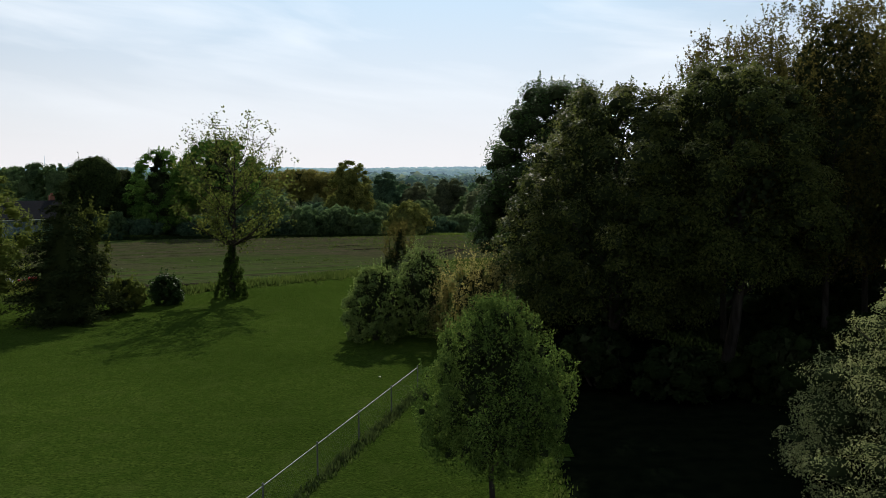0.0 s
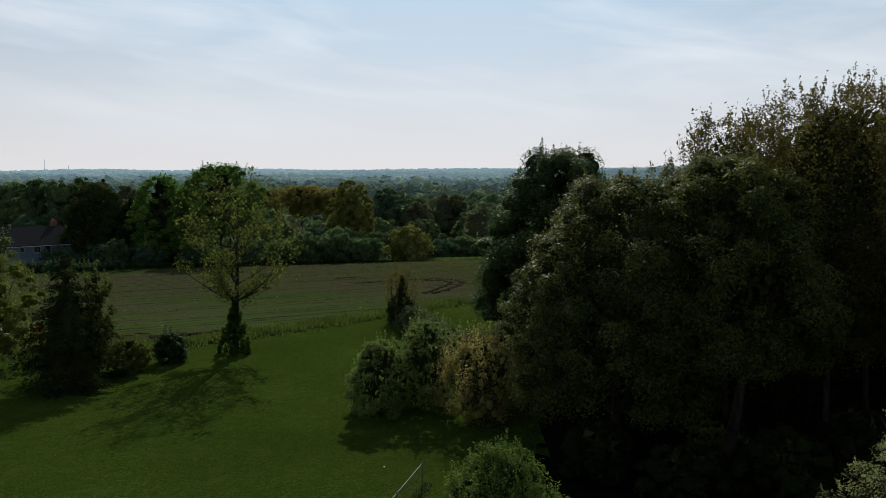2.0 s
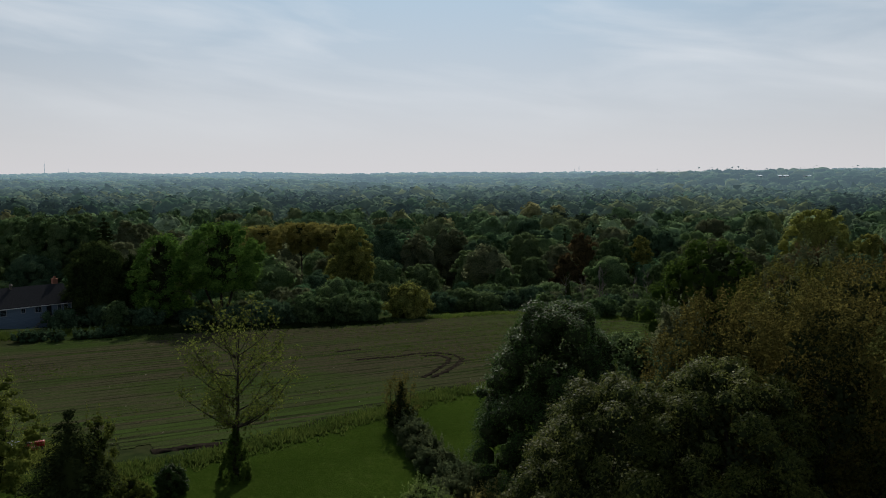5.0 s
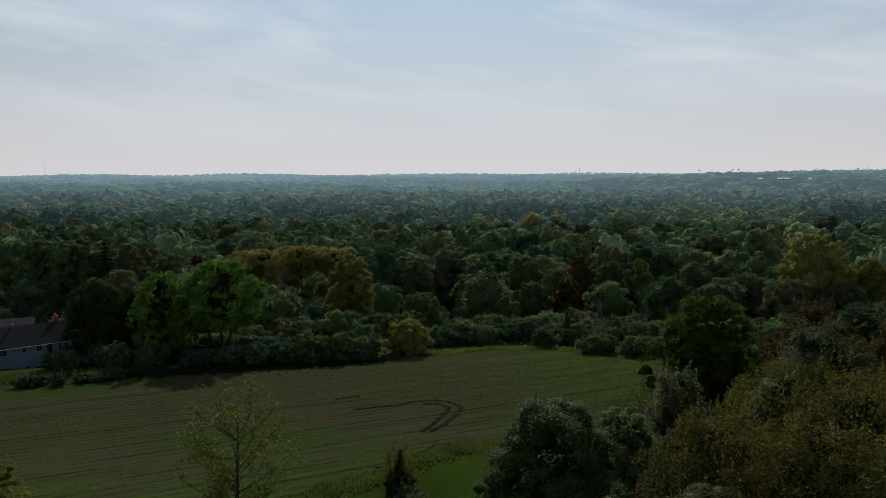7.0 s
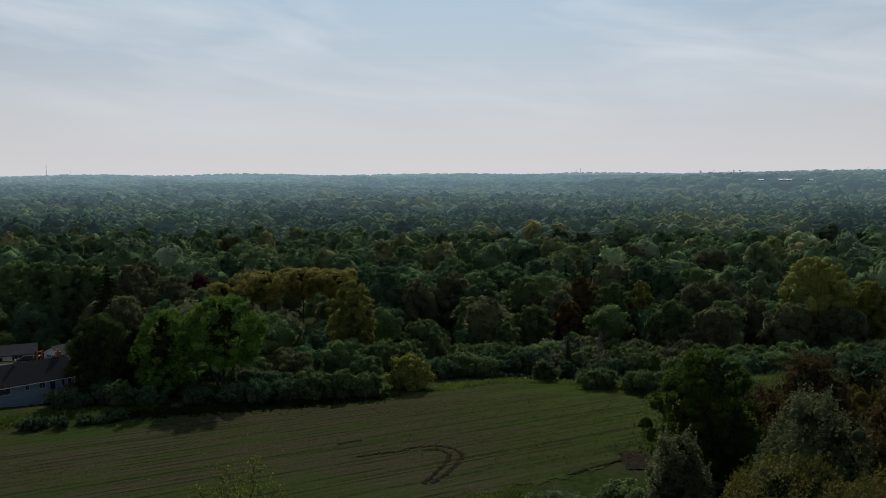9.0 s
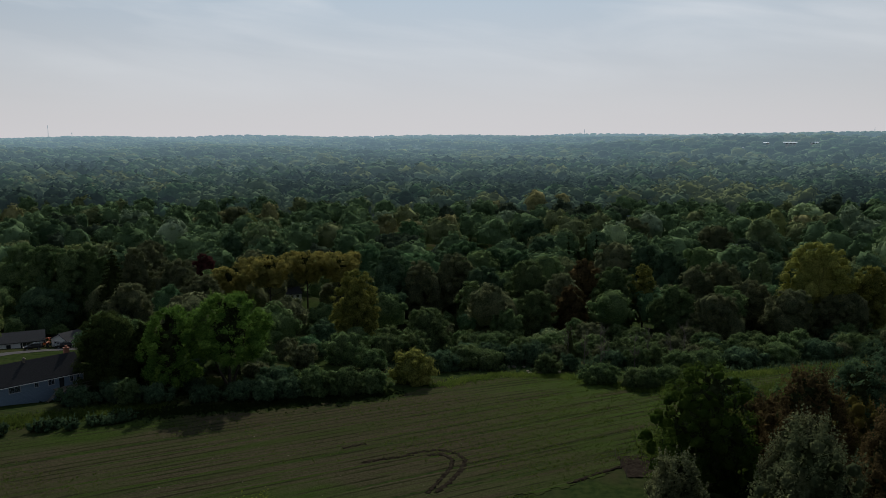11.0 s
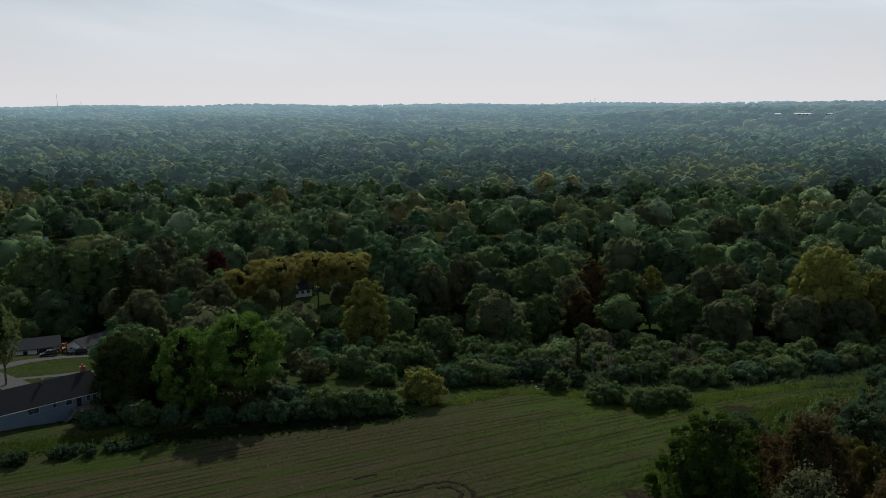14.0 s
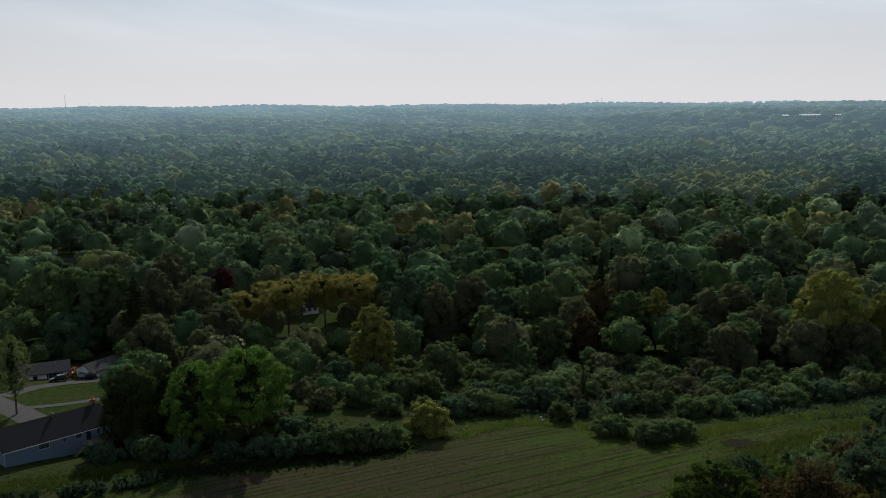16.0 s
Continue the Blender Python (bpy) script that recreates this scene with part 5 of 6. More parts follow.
def car(x, y, turn, paint, label):
    """A sport-utility shape: body with wheel arches, glasshouse, wheels and lamps."""
    ob = tagged(new("parked_car"), label, "car")
    ob.location, ob.rotation_euler = (x, y, float(ground_height(x, y)) + 0.08), (0, 0, radians(turn))
    prof = [(-2.35, 0.35), (-2.38, 0.75), (-2.3, 1.0), (-1.0, 1.08), (1.15, 1.05), (2.15, 0.9), (2.32, 0.7), (2.32, 0.35)]
    cab = [(-2.2, 1.0), (-1.95, 1.62), (-1.6, 1.72), (0.35, 1.70), (1.2, 1.05)]
    for nm, pr, half, mat in (("body", prof, 0.92, paint), ("cabin", cab, 0.78, GLASS)):
        bm = bmesh.new()
        a = [bm.verts.new((px, -half, pz)) for px, pz in pr]
        b = [bm.verts.new((px, half, pz)) for px, pz in pr]
        bm.faces.new(a)
        bm.faces.new(b)
        for i in range(len(pr)):
            j = (i + 1) % len(pr)
            bm.faces.new((a[i], a[j], b[j], b[i]))
        bmesh.ops.recalc_face_normals(bm, faces=bm.faces)
        bmesh.ops.bevel(bm, geom=list(bm.edges), offset=0.06, segments=2, affect="EDGES", profile=0.5)
        part(nm, bm, mat, ob)
    part("roof_panel", box(bmesh.new(), (1.9, 1.4, 0.05), (-0.65, 0, 1.735), 0, 0.02), paint, ob)
    for wx in (-1.45, 1.45):
        for wy in (-0.86, 0.86):
            bm = bmesh.new()
            bmesh.ops.create_cone(bm, cap_ends=True, segments=18, radius1=0.36, radius2=0.36, depth=0.24, matrix=Matrix.Translation((wx, wy, 0.3)) @ Matrix.Rotation(radians(90), 4, "X"))
            wheel = part("wheel", bm, TYRE, ob)
            bm = bmesh.new()
            bmesh.ops.create_cone(bm, cap_ends=True, segments=12, radius1=0.22, radius2=0.2, depth=0.27, matrix=Matrix.Translation((wx, wy, 0.3)) @ Matrix.Rotation(radians(90), 4, "X"))
            part("rim", bm, STEEL, wheel)
    for wy in (-0.65, 0.65):
        part("headlight", box(bmesh.new(), (0.1, 0.36, 0.16), (2.28, wy, 0.78), 0, 0.02), WHITE, ob)


TYRE = plain_material("rubber", (0.015, 0.015, 0.015), (0.03, 0.03, 0.03), 8.0, 0.8)
PAINT, pn, pl, pp = shader("dark_car_paint")
pp.inputs["Base Color"].default_value = (0.012, 0.014, 0.018, 1)
pp.inputs["Roughness"].default_value, pp.inputs["Coat Weight"].default_value = 0.25, 0.8
car(-114.6, 226.5, 205.0, PAINT, "black sport-utility car parked on the drive")
car(-107.3, 229.6, 195.0, PAINT, "dark low car parked beside the garage")


def strip(name, points, width, mat, label, lift=0.06):
    """A paved way that follows the ground along a line."""
    pts = np.array(points, float)
    t = np.linspace(0, len(pts) - 1, 12 * (len(pts) - 1) + 1)
    line = np.stack([np.interp(t, np.arange(len(pts)), pts[:, i]) for i in range(2)], 1)
    d = np.gradient(line, axis=0)
    d /= np.linalg.norm(d, axis=1)[:, None]
    side = np.stack([-d[:, 1], d[:, 0]], 1) * width / 2
    cols = [line + side * k for k in (-1, -0.33, 0.33, 1)]
    v = np.concatenate([np.column_stack([c, ground_height(c[:, 0], c[:, 1]) + lift]) for c in cols])
    n = len(line)
    f = np.array([(c * n + i, c * n + i + 1, (c + 1) * n + i + 1, (c + 1) * n + i) for c in range(3) for i in range(n - 1)])[:, ::-1]
    return tagged(new(name, mesh_of(name, v, f, mat, True)), label, "road", kind="structure")


strip("road", [(-99, 184), (-109, 193), (-122, 204), (-150, 222)], 7.0, ASPHALT, "grey asphalt street beside the houses")
strip("drive", [(-120, 207), (-117, 218), (-111, 224), (-103, 228)], 5.0, ASPHALT, "grey asphalt drive with parked cars", 0.08)
strip("drive", [(-108, 195), (-100, 199), (-92, 205)], 3.0, ASPHALT, "narrow worn drive beside the blue house", 0.08)

ORANGE = plain_material("orange_enamel", (0.50, 0.11, 0.03), (0.58, 0.15, 0.04), 4.0, 0.5, shine=0.3)
RED = plain_material("red_enamel", (0.20, 0.012, 0.012), (0.26, 0.02, 0.018), 4.0, 0.45, shine=0.2)
BLACK = plain_material("black_plastic", (0.015, 0.015, 0.015), (0.03, 0.03, 0.03), 6.0, 0.6)


def wheel_at(parent, x, y, r, w):
    bm = bmesh.new()
    bmesh.ops.create_cone(bm, cap_ends=True, segments=16, radius1=r, radius2=r, depth=w, matrix=Matrix.Translation((x, y, r)) @ Matrix.Rotation(radians(90), 4, "X"))
    wheel = part("wheel", bm, TYRE, parent)
    bm = bmesh.new()
    bmesh.ops.create_cone(bm, cap_ends=True, segments=10, radius1=r * 0.5, radius2=r * 0.5, depth=w + 0.03, matrix=Matrix.Translation((x, y, r)) @ Matrix.Rotation(radians(90), 4, "X"))
    part("rim", bm, STEEL, wheel)


def loader(x, y, turn):
    ob = tagged(new("loader_tractor"), "orange loader tractor parked between house and garage", "tractor")
    ob.location, ob.rotation_euler = (x, y, float(ground_height(x, y)) + 0.05), (0, 0, radians(turn))
    part("body", box(bmesh.new(), (2.2, 0.8, 0.7), (0, 0, 1.0), 0, 0.08), ORANGE, ob)
    part("seat", box(bmesh.new(), (0.6, 0.5, 0.5), (-0.7, 0, 1.6), 0, 0.08), BLACK, ob)
    for wy in (-0.75, 0.75):
        v, f = tube([(-0.3, wy * 0.8, 1.4), (0.7, wy * 0.8, 2.3), (2.0, wy * 0.8, 2.0)], (0.10, 0.10, 0.09), 6)
        part("lift_arm", mesh_of("lift_arm", v, f, ORANGE), None, ob)
        wheel_at(ob, -0.8, wy, 0.62, 0.35)
        wheel_at(ob, 0.9, wy * 0.9, 0.42, 0.25)
    bk = bmesh.new()
    box(bk, (0.08, 1.7, 0.7), (2.0, 0, 1.9))
    box(bk, (0.7, 1.7, 0.08), (2.38, 0, 1.57))
    part("bucket", bk, ORANGE, ob)
    part("roll_bar", boxes(((0.08, 0.08, 1.3), (-1.0, -0.45, 2.0)), ((0.08, 0.08, 1.3), (-1.0, 0.45, 2.0)), ((0.08, 0.82, 0.08), (-1.0, 0, 2.6))), BLACK, ob)


loader(-113.6, 232.6, 80.0)


def mower(x, y, turn):
    ob = tagged(new("riding_mower"), "red riding mower standing in tall grass near the spruce", "mower")
    ob.location, ob.rotation_euler = (x, y, 0.0), (0, 0, radians(turn))
    part("hood", box(bmesh.new(), (0.95, 0.62, 0.55), (0.45, 0, 0.72), 0, 0.1), RED, ob)
    part("deck", box(bmesh.new(), (0.9, 1.2, 0.2), (-0.1, 0, 0.25), 0, 0.06), RED, ob)
    part("fender", box(bmesh.new(), (0.75, 1.0, 0.18), (-0.65, 0, 0.68), 0, 0.07), RED, ob)
    st = box(bmesh.new(), (0.45, 0.5, 0.14), (-0.55, 0, 0.84), 0, 0.05)
    box(st, (0.14, 0.5, 0.45), (-0.8, 0, 1.08), 0, 0.05)
    part("seat", st, BLACK, ob)
    v, f = tube([(0.05, 0, 0.9), (-0.12, 0, 1.2)], (0.025, 0.025), 6)
    part("steering_column", mesh_of("steering_column", v, f, BLACK), None, ob)
    for wy in (-0.45, 0.45):
        wheel_at(ob, -0.65, wy, 0.27, 0.24)
        wheel_at(ob, 0.7, wy, 0.19, 0.16)


mower(-42.3, 85.2, 20.0)
brd = tagged(new("white_board"), "pale board lying tilted in the weeds", "board")
brd.location, brd.rotation_euler = (-45.0, 85.6, 0.5), (radians(28), radians(8), radians(15))
part("panel", box(bmesh.new(), (1.6, 1.1, 0.05), (0, 0, 0), 0, 0.015), GREYSIDE, brd)
part("batten", boxes(((0.06, 1.2, 0.05), (-0.7, 0, -0.05)), ((0.06, 1.2, 0.05), (0.7, 0, -0.05))), TIMBER, brd)
scrap = tagged(new("paper_scrap"), "crumpled white scrap lying on the lawn", "litter")
scrap.location = (-3.5, 45.8, 0.06)
bms = bmesh.new()
bmesh.ops.create_icosphere(bms, subdivisions=2, radius=0.055)
for q in bms.verts:
    q.co = q.co * (0.75 + 0.5 * noise.random())
    q.co.z *= 0.6
part("sheet", bms, WHITE, scrap)


def utility_pole(x, y, height):
    ob = tagged(new("utility_pole"), "tall brown wooden utility pole by the street", "pole")
    ob.location = (x, y, float(ground_height(x, y)))
    v, f = tube([(0, 0, -0.5), (0, 0, height * 0.5), (0.05, 0, height)], (0.16, 0.14, 0.10), 10)
    part("pole", mesh_of("pole", v, f, TIMBER, True), None, ob)
    part("crossarm", boxes(((2.2, 0.1, 0.12), (0, -0.15, height - 0.7))), TIMBER, ob)
    for dx in (-0.95, -0.35, 0.95):
        bm = bmesh.new()
        bmesh.ops.create_cone(bm, cap_ends=True, segments=8, radius1=0.06, radius2=0.03, depth=0.2, matrix=Matrix.Translation((dx, -0.15, height - 0.54)))
        part("insulator", bm, GREYSIDE, ob)


utility_pole(-106.5, 189.0, 10.5)

# homes and sheds half hidden among the trees of the valley
for x, y, turn, length, wall, lift in [(-44.5, 500, 20, 13, GREYSIDE, 0.5), (-64.0, 450, -30, 9, SIDING, 0.0), (-121.0, 394, 60, 12, WHITE, 0.5), (-84.0, 590, 10, 14, GREYSIDE, 1.5), (-64.0, 334, 30, 8, WHITE, 0.5), (22.0, 285, -20, 6, GREYSIDE, -0.5), (32.0, 438, 15, 10, WHITE, 0.5), (142.0, 422, 30, 12, WHITE, 1.0), (-242.0, 470, 30, 16, WHITE, 1.0), (-204.0, 431, 10, 12, SIDING, 0.5), (-288.0, 1035, 5, 30, WHITE, 4.0)]:
    hz = house_at("valley_house", x, y, float(ground_height(x, y)) + lift, turn, length, 7.5, 2.8, 2.0, wall, "small house half hidden among trees of the valley")
    for wx in (-length * 0.3, 0.0, length * 0.3):
        house_window(hz, wx, -3.75, 1.5, 1.1, 1.2)

PANEL, qn, ql, qp = shader("solar_panel")
qp.inputs["Base Color"].default_value = (0.02, 0.03, 0.06, 1)
qp.inputs["Roughness"].default_value = 0.12
shed = house_at("solar_roofed_hall", 163.0, 500.0, -12.0, 12.0, 19.0, 10.0, 5.0, 2.0, WHITE, "pale hall with shining panels on its roof")
for i in range(7):
    for j in range(2):
        pz = bmesh.new()
        box(pz, (2.2, 1.9, 0.06))
        po = part("solar_panel", pz, PANEL, shed)
        po.location = (-7.8 + 2.6 * i, -1.5 - 2.05 * j, 6.55 - 0.82 * j)
        po.rotation_euler = (math.atan2(2.0, 5.0), 0, 0)


def works(x, y, z, length, depth, height, turn, label):
    """A long low works: wall, pitched bright roof, and a row of windows."""
    ob = tagged(new("works_hall"), label, "building")
    ob.location, ob.rotation_euler = (x, y, z), (0, 0, radians(turn))
    part("wall", gable_walls(length, depth, 1.8, height, 8.0), WHITE, ob)
    part("roof", gable_roof(length, depth, 1.8, height, 0.6, 0.4), METALROOF, ob, "bright metal roof")
    for i in range(5):
        part("window", boxes(((length * 0.1, 0.2, 1.2), ((i - 2) * length * 0.18, -depth / 2 - 0.1, height - 1.6))), GLASS, ob)


METALROOF = plain_material("bright_metal_roof", (0.75, 0.76, 0.77), (0.85, 0.86, 0.87), 0.2, 0.42, 0.9, shine=0.5)
for x, y, z, length in [(790, 1960, 33, 52), (856, 1960, 33, 40), (728, 1945, 33, 14), (612, 1765, 24, 10), (-142, 1467, -3, 12), (-122, 1480, -2, 7), (-19, 1308, -5, 5), (-570, 1914, -3, 14), (-560, 1850, -6, 10)]:
    works(x, y, z, length, 11 if y > 1930 else 4.5, 4.0, 8.0, "long pale works hall with a bright roof in the woods")


def mast(x, y, z, height, label):
    ob = tagged(new("radio_mast"), label, "mast")
    ob.location = (x, y, z)
    v, f = tube([(0, 0, 0), (0, 0, height)], (1.3, 0.6), 6)
    # mast parts glow with the same painted haze as the hills
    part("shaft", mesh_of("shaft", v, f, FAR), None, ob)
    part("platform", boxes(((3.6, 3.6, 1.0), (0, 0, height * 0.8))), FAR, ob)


for px, h in ((-1840, 62), (-1730, 26), (630, 34), (1960, 40), (610, 25)):
    mast(px, 3900, float(ground_height(px, 3900)) + 4, h, "thin pale mast on the far hills")


# ---- rough grass and weeds ----
def weeds(name, rng, points, height, mat, label, blade=0.07):
    """Upright blades and leaves in tufts at the given points."""
    p = np.asarray(points, float)
    rep = np.repeat(np.arange(len(p)), 6)
    h = height * rng.uniform(0.4, 1.2, len(rep))
    c = np.column_stack([p[rep] + rng.normal(0, 0.16, (len(rep), 2)), np.zeros(len(rep))])
    a = rng.uniform(0, 2 * math.pi, len(rep))
    side = np.column_stack([np.cos(a), np.sin(a), np.zeros(len(rep))]) * blade
    tip = np.column_stack([rng.normal(0, 0.25, (len(rep), 2)) * h[:, None], h])
    c[:, 2] = ground_height(c[:, 0], c[:, 1])
    v = np.stack([c - side, c + side, c + tip], 1).reshape(-1, 3)
    me = mesh_of(name, v, np.arange(len(v)).reshape(-1, 3), mat)
    return tagged(new(name, me), label, "weeds", kind="stuff")


def along(rng, line, width, count):
    line = np.array(line, float)
    d = np.concatenate([[0], np.cumsum(np.linalg.norm(np.diff(line, axis=0), axis=1))])
    u = rng.uniform(0, d[-1], count)
    q = np.stack([np.interp(u, d, line[:, i]) for i in range(2)], 1)
    return q + rng.normal(0, width * 0.33, (count, 2))


weed_rng = np.random.default_rng(17)
for i in range(14):
    u = i / 13
    bx, by = -99 + 41 * u + weed_rng.normal(0, 0.8), 133.5 + 17.0 * u + weed_rng.normal(0, 0.8)
    shrub(bx, by, weed_rng.uniform(1.0, 2.0), weed_rng.uniform(3.0, 5.0), "v_dark", "low dark bramble on the bank beside the field", 1100 + i, "brambles on the bank", "bramble", count=24, each=34, leaf=0.13, loose=0.9, shoots=20, shoot=0.6, level=1)
weeds("weeds", weed_rng, along(weed_rng, [(-60, 74), (-38, 76), (-26, 81), (-20, 86.5), (-9, 97), (0, 108), (12, 113)], 3.5, 4200), 0.5, LEAF["weed"], "weedy green strip between lawn and field", 0.09)
weeds("weeds", weed_rng, along(weed_rng, [(-11.0, 5), (-1.05, 43)], 0.16, 900), 0.26, LEAF["dark"], "tall grass left along the foot of the fence", 0.03)
weeds("weeds", weed_rng, along(weed_rng, [(-60, 78), (-47, 82), (-38, 84)], 6.0, 1500), 0.6, LEAF["walnut"], "bright weeds round the things left by the spruce", 0.08)
weeds("weeds", weed_rng, along(weed_rng, [(-110, 138), (-84, 146), (-70, 152), (-56, 159)], 6.0, 4200), 0.5, LEAF["weed"], "bright tall grass on the bank below the house", 0.09)
weeds("weeds", weed_rng, along(weed_rng, [(-2, 173), (4, 178), (12, 184), (26, 182), (42, 167.5), (52, 176), (76, 188), (110, 199)], 4.0, 3800), 0.6, LEAF["weed"], "green weeds along the far edge of the field", 0.10)
weeds("weeds", weed_rng, along(weed_rng, [(4.3, 15), (4.0, 29), (4.4, 34), (4.6, 46), (6.0, 56)], 0.6, 500), 0.2, LEAF["weed"], "uncut grass at the edge of the wood", 0.05)
weeds("weeds", weed_rng, np.column_stack([weed_rng.uniform(-20, 110, 6000), weed_rng.uniform(188, 250, 6000)]), 0.9, LEAF["v_dark"], "tall rough herbage of the scrub", 0.14)
weeds("weeds", weed_rng, along(weed_rng, [(34, 131), (46, 148), (62, 165), (84, 178), (110, 190)], 7.0, 5200), 0.7, LEAF["weed"], "tall green weeds beside the wood", 0.09)


fu, fv = weed_rng.uniform(-60, 150, 80000), weed_rng.uniform(70, 200, 80000)
fv = np.round(fv / 0.75) * 0.75 + weed_rng.normal(0, 0.10, 80000)
fx, fy = fu * ca - fv * sa, fu * sa + fv * ca
thick = np.array([noise.noise(Vector((x / 30, y / 16, 7))) for x, y in zip(fx, fy)])
grown = inside(fx, fy, FIELD) & (weed_rng.random(80000) < 0.24 + 0.9 * thick + 0.008 * np.clip(fx, -20, 60) + 0.006 * np.clip(fy - 130, -20, 40))
weeds("regrowth", weed_rng, np.column_stack([fx, fy])[grown], 0.27, LEAF["weed"], "low green regrowth in rows on the stubble", 0.07)

# ---- mud on the field ----
MUD = plain_material("wet_mud", (0.012, 0.010, 0.008), (0.027, 0.023, 0.017), 1.2, 0.95, 0, 0.6, None, 0.0)


def ridge_of_mud(points, width, seed, label):
    rng = np.random.default_rng(seed)
    pts = np.array(points, float)
    t = np.linspace(0, len(pts) - 1, 14 * (len(pts) - 1) + 1)
    line = np.stack([np.interp(t, np.arange(len(pts)), pts[:, i]) for i in range(2)], 1)
    for k in range(3):
        line[1:-1] = (line[:-2] + line[1:-1] * 2 + line[2:]) / 4
    d = np.gradient(line, axis=0)
    d /= np.linalg.norm(d, axis=1)[:, None]
    side = np.stack([-d[:, 1], d[:, 0]], 1)
    cols = []
    for k, z in ((-1, -0.1), (-0.6, 0.06), (-0.15, 0.10), (0.2, 0.02), (0.6, 0.09), (1, -0.1)):
        c = line + side * (width * 0.5 * k * rng.uniform(0.35, 1.5, len(line)))[:, None]
        cols.append(np.column_stack([c, 0.07 + (z * rng.uniform(0.4, 1.3, len(line)) if z > 0 else np.full(len(line), z))]))
    v = np.concatenate(cols)
    n = len(line)
    f = np.array([(c * n + i, (c + 1) * n + i, (c + 1) * n + i + 1, c * n + i + 1) for c in range(5) for i in range(n - 1)])[:, ::-1]
    return tagged(new("mud_rut", mesh_of("mud_rut", v, f, MUD)), label, "mud", "ruts in the field")


for i, (pts, w) in enumerate([([(-6.5, 132), (-4.7, 133.0), (-1.5, 134.1), (1.2, 133.0), (2.9, 129.8), (2.4, 126.1), (0.5, 121.1), (-1.6, 117.2)], 1.1), ([(-3.5, 131.6), (-0.8, 132.2), (0.9, 129.8), (0.5, 126.1), (-1.3, 121.1), (-2.9, 116.9)], 1.0), ([(-17.5, 134.6), (-15.5, 136.0), (-13.7, 136.8)], 1.0), ([(-13.5, 128.3), (-11, 129.8), (-8.6, 130.6), (-5.5, 132.0)], 1.3), ([(18, 120.2), (22, 123.2), (26.8, 126.4), (30, 128.6)], 0.9), ([(-30, 84.5), (-26, 86.5), (-19, 87.5)], 1.6)]):
    ridge_of_mud(pts, w, 600 + i, "dark churned mud rut across the stubble")
# near-black cover, added where deep shade lies under trees and bushes
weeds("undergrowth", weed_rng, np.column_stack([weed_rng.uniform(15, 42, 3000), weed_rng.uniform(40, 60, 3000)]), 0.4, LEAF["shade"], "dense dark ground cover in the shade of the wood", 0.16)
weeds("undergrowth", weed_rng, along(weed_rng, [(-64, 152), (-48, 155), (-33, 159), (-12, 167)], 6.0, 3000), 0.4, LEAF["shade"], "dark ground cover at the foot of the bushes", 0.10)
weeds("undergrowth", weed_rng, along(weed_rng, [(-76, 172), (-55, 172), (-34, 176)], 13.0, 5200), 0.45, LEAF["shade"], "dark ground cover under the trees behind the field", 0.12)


# ---- garden plot by the wood ----
SOIL = plain_material("bare_soil", (0.014, 0.011, 0.009), (0.030, 0.025, 0.019), 2.0, 1.0, 0, 0.6, None, 0.0)
plot = tagged(new("garden_plot", grid_sheet("garden_plot", np.arange(27.5, 35.6, 0.5), np.arange(122.5, 131.1, 0.5), SOIL, lambda x, y: 0.12 + 0.06 * np.sin(x * 5) + 0.03 * np.sin(y * 3 + x))), "freshly dug dark garden plot", "garden", kind="structure")
stake = None
for i, (x, y) in enumerate([(27.3, 122.3), (27.3, 126.5), (27.3, 130.8), (31.5, 131.2), (35.5, 131.2), (31.5, 122.2)]):
    ob = tagged(new("stake"), "thin wooden stake at the edge of the garden plot", "stake", "stakes round the plot")
    ob.location = (x, y, 0)
    v, f = tube([(0, 0, -0.2), (0.02 * i - 0.05, 0, 1.6)], (0.045, 0.035), 6)
    part("shaft", mesh_of("shaft", v, f, TIMBER, True), None, ob)


# ---- stones, bare earth and dead saplings at the far edge of the field ----
STONE = plain_material("pale_stone", (0.16, 0.14, 0.12), (0.28, 0.25, 0.21), 3.0, 0.95, 0, 0.4, None, 0.0)
stone_rng = np.random.default_rng(23)
stone_meshes = []
for i in range(4):
    bm = bmesh.new()
    bmesh.ops.create_icosphere(bm, subdivisions=1, radius=0.5)
    for q in bm.verts:
        q.co *= stone_rng.uniform(0.7, 1.15)
        q.co.z *= 0.65
    me = bpy.data.meshes.new("stone")
    bm.to_mesh(me)
    bm.free()
    me.materials.append(STONE)
    stone_meshes.append(me)
for x, y, spread, count in [(12.5, 195.5, 1.6, 16), (16.5, 193.5, 1.4, 10), (21.5, 186.6, 1.5, 14), (24.5, 186.3, 0.8, 6)]:
    heap = tagged(new("rubble_heap"), "low heap of pale field stones among weeds", "rubble", "heaps of field stones")
    heap.location = (x, y, float(ground_height(x, y)))
    for i in range(count):
        dx, dy = stone_rng.normal(0, spread, 2) * (1.0, 0.6)
        st = part("stone", stone_meshes[i % 4], STONE, heap)
        st.location = (dx, dy, 0.12 + float(ground_height(x + dx, y + dy)) - heap.location.z)
        st.rotation_euler = (0, 0, stone_rng.uniform(0, 6.28))
        st.scale = (stone_rng.uniform(0.5, 1.5), stone_rng.uniform(0.5, 1.2), stone_rng.uniform(0.5, 1.0))
loose_v, loose_f = [], []
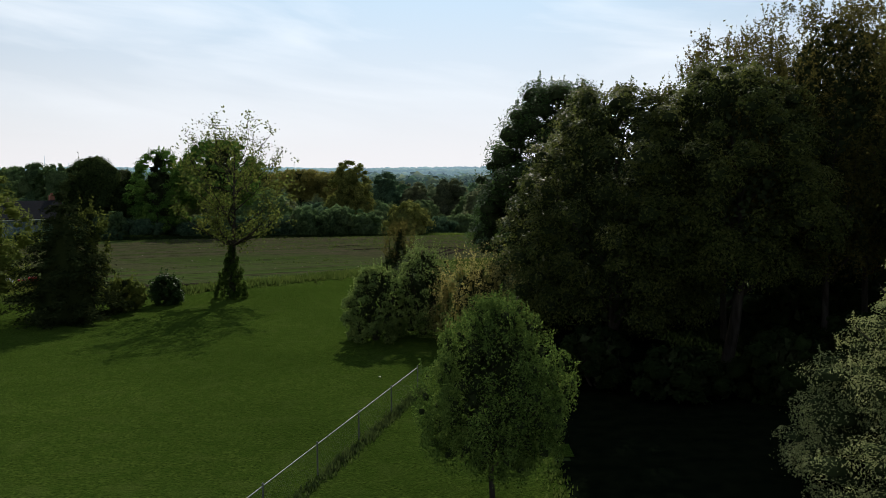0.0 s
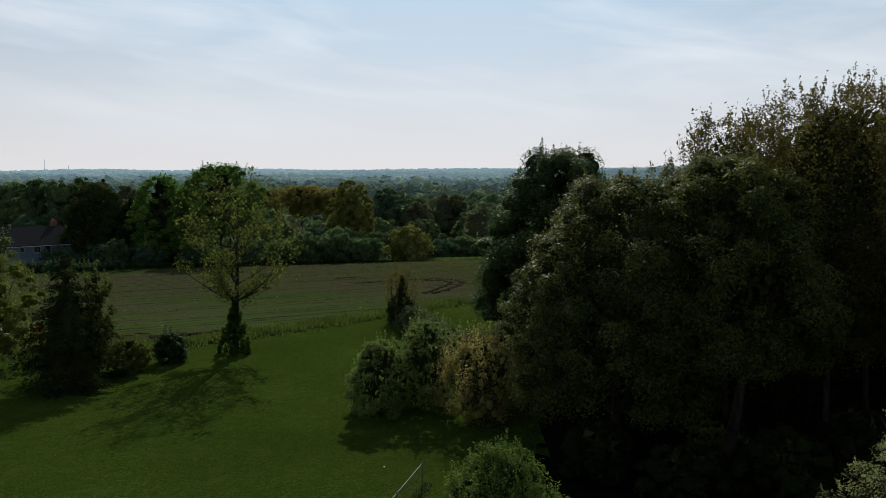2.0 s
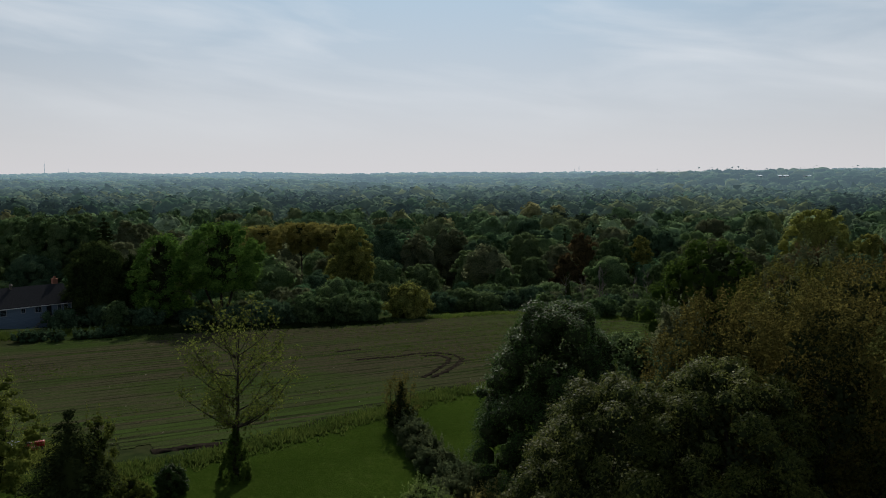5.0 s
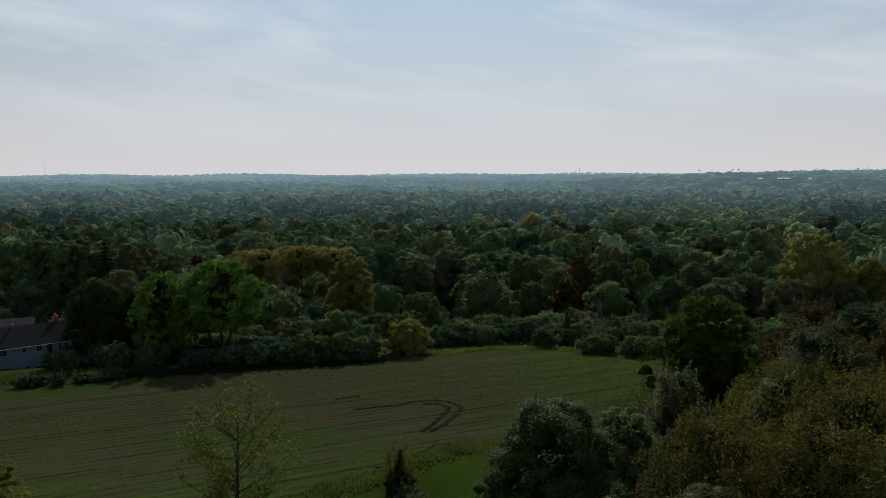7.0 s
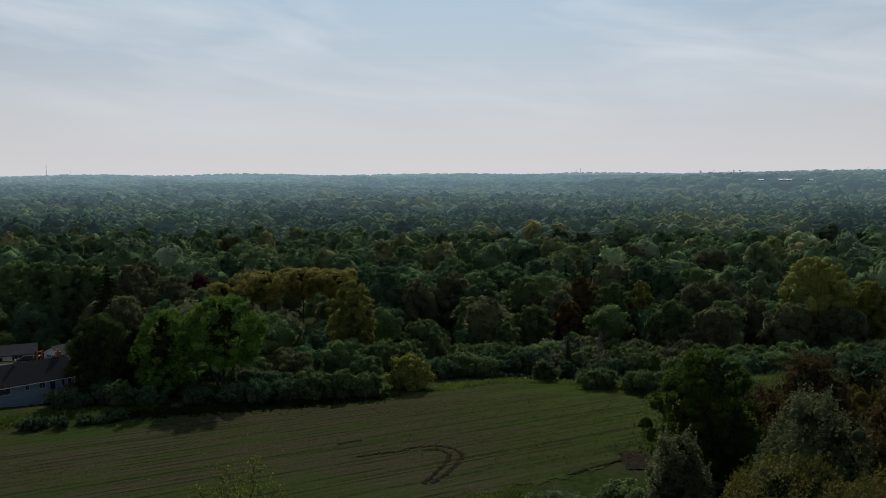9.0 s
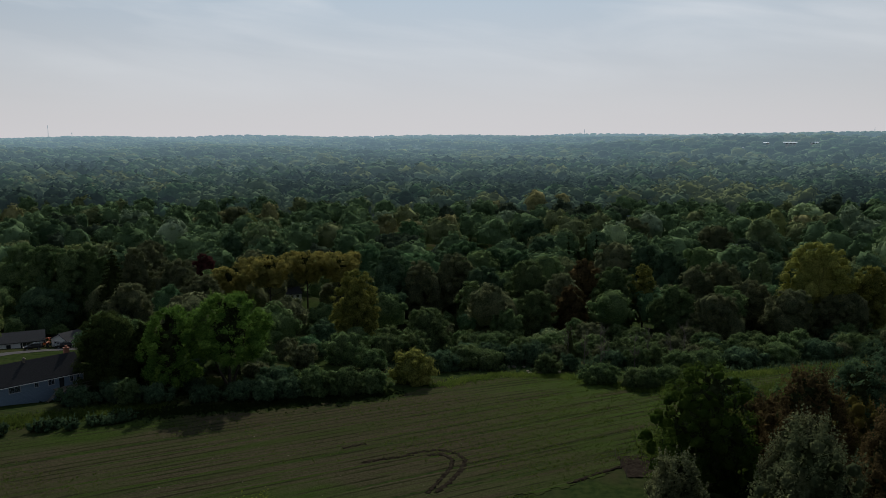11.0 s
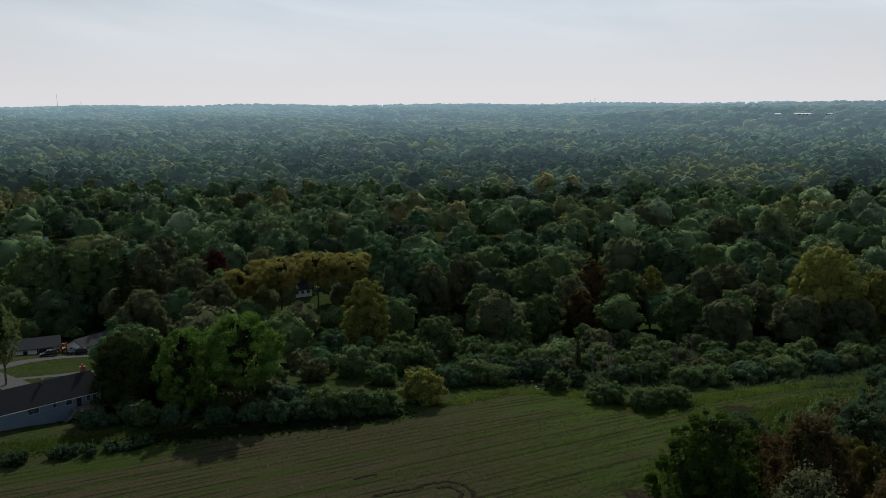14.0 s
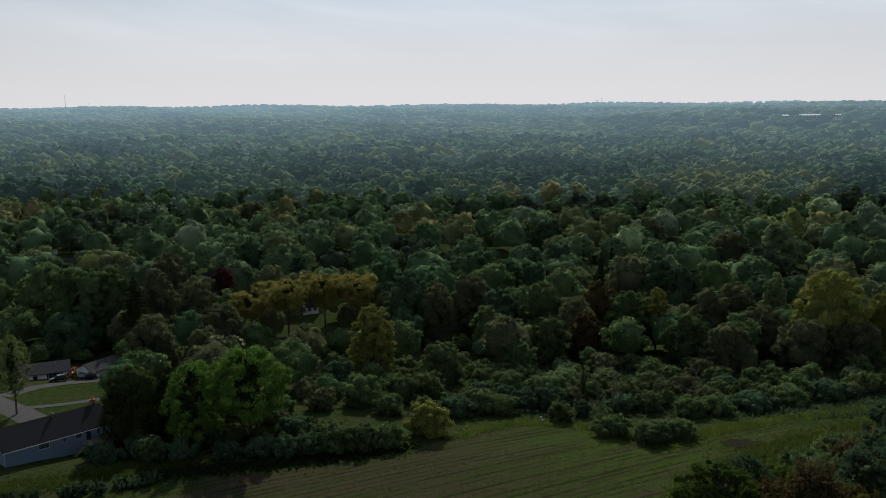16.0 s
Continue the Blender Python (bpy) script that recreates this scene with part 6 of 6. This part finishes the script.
for i in range(110):
    u, v = stone_rng.uniform(-30, 70), stone_rng.uniform(95, 185)
    x, y = u * ca - v * sa + 30, u * sa + v * ca - 10
    if not inside(np.array([x]), np.array([y]), FIELD)[0]:
        continue
    r = stone_rng.uniform(0.05, 0.11)
    tip = np.array([(1, 0, 0), (-0.8, 0.1, 0), (0, 0.9, 0), (0.1, -1, 0), (0, 0, 0.7)]) * r + (x, y, float(ground_height(x, y)) + 0.07)
    k = len(loose_v) * 5
    loose_v.append(tip)
    loose_f += [(k, k + 2, k + 4), (k + 2, k + 1, k + 4), (k + 1, k + 3, k + 4), (k + 3, k, k + 4)]
tagged(new("field_stones", mesh_of("field_stones", np.concatenate(loose_v), np.array(loose_f), STONE)), "pale stones scattered over the stubble", "stones", kind="stuff")
tagged(new("bare_earth", grid_sheet("bare_earth", np.arange(55.0, 64.1, 0.6), np.arange(166.5, 173.1, 0.6), SOIL, lambda x, y: ground_height(x, y) + 0.16 + 0.05 * np.sin(x * 4 + y), lambda x, y: ((x - 59.5) / 4.2) ** 2 + ((y - 169.8) / 2.6) ** 2 < 1 + 0.3 * np.sin(x * 2.3))), "brown bare earth beside the wood", "soil", kind="structure")


def bare_sapling(x, y, height, seed):
    rng = np.random.default_rng(seed)
    ob = tagged(new("dead_sapling"), "thin leafless grey sapling standing in the scrub", "tree", "dead saplings in the scrub")
    ob.location = (x, y, float(ground_height(x, y)))
    trunk = curve_line(rng, (0, 0, -0.3), (rng.normal(0, 0.3), rng.normal(0, 0.3), height), 8, 0.03)
    v, f = tube(trunk, np.linspace(0.13, 0.03, 8), 7)
    part("trunk", mesh_of("trunk", v, f, TIMBER, True), None, ob)
    for i in range(9):
        s = trunk[rng.integers(2, 7)]
        a = rng.uniform(0, 6.28)
        e = s + np.array((math.cos(a), math.sin(a), rng.uniform(0.9, 1.8))) * height * rng.uniform(0.10, 0.2)
        pieces = [tube(curve_line(rng, s, e, 5, 0.06), np.linspace(0.06, 0.02, 5), 5)]
        for j in range(3):
            t = e + rng.normal(0, 0.5, 3) + (0, 0, 0.5)
            pieces.append(tube(curve_line(rng, (s + e) / 2, t, 4, 0.05), np.linspace(0.03, 0.012, 4), 4))
        v, f = joined(pieces)
        part("limb", mesh_of("limb", v, f, TIMBER, True), None, ob)


for i, (x, y, h) in enumerate([(35.5, 190, 8.5), (37.5, 195, 9.5), (33.0, 198, 7.0), (44.0, 192, 7.5), (49.0, 199, 9.0), (53.5, 196, 7.5), (58.0, 203, 8.5), (30.0, 203, 8.0)]):
    bare_sapling(x, y, h, 900 + i)
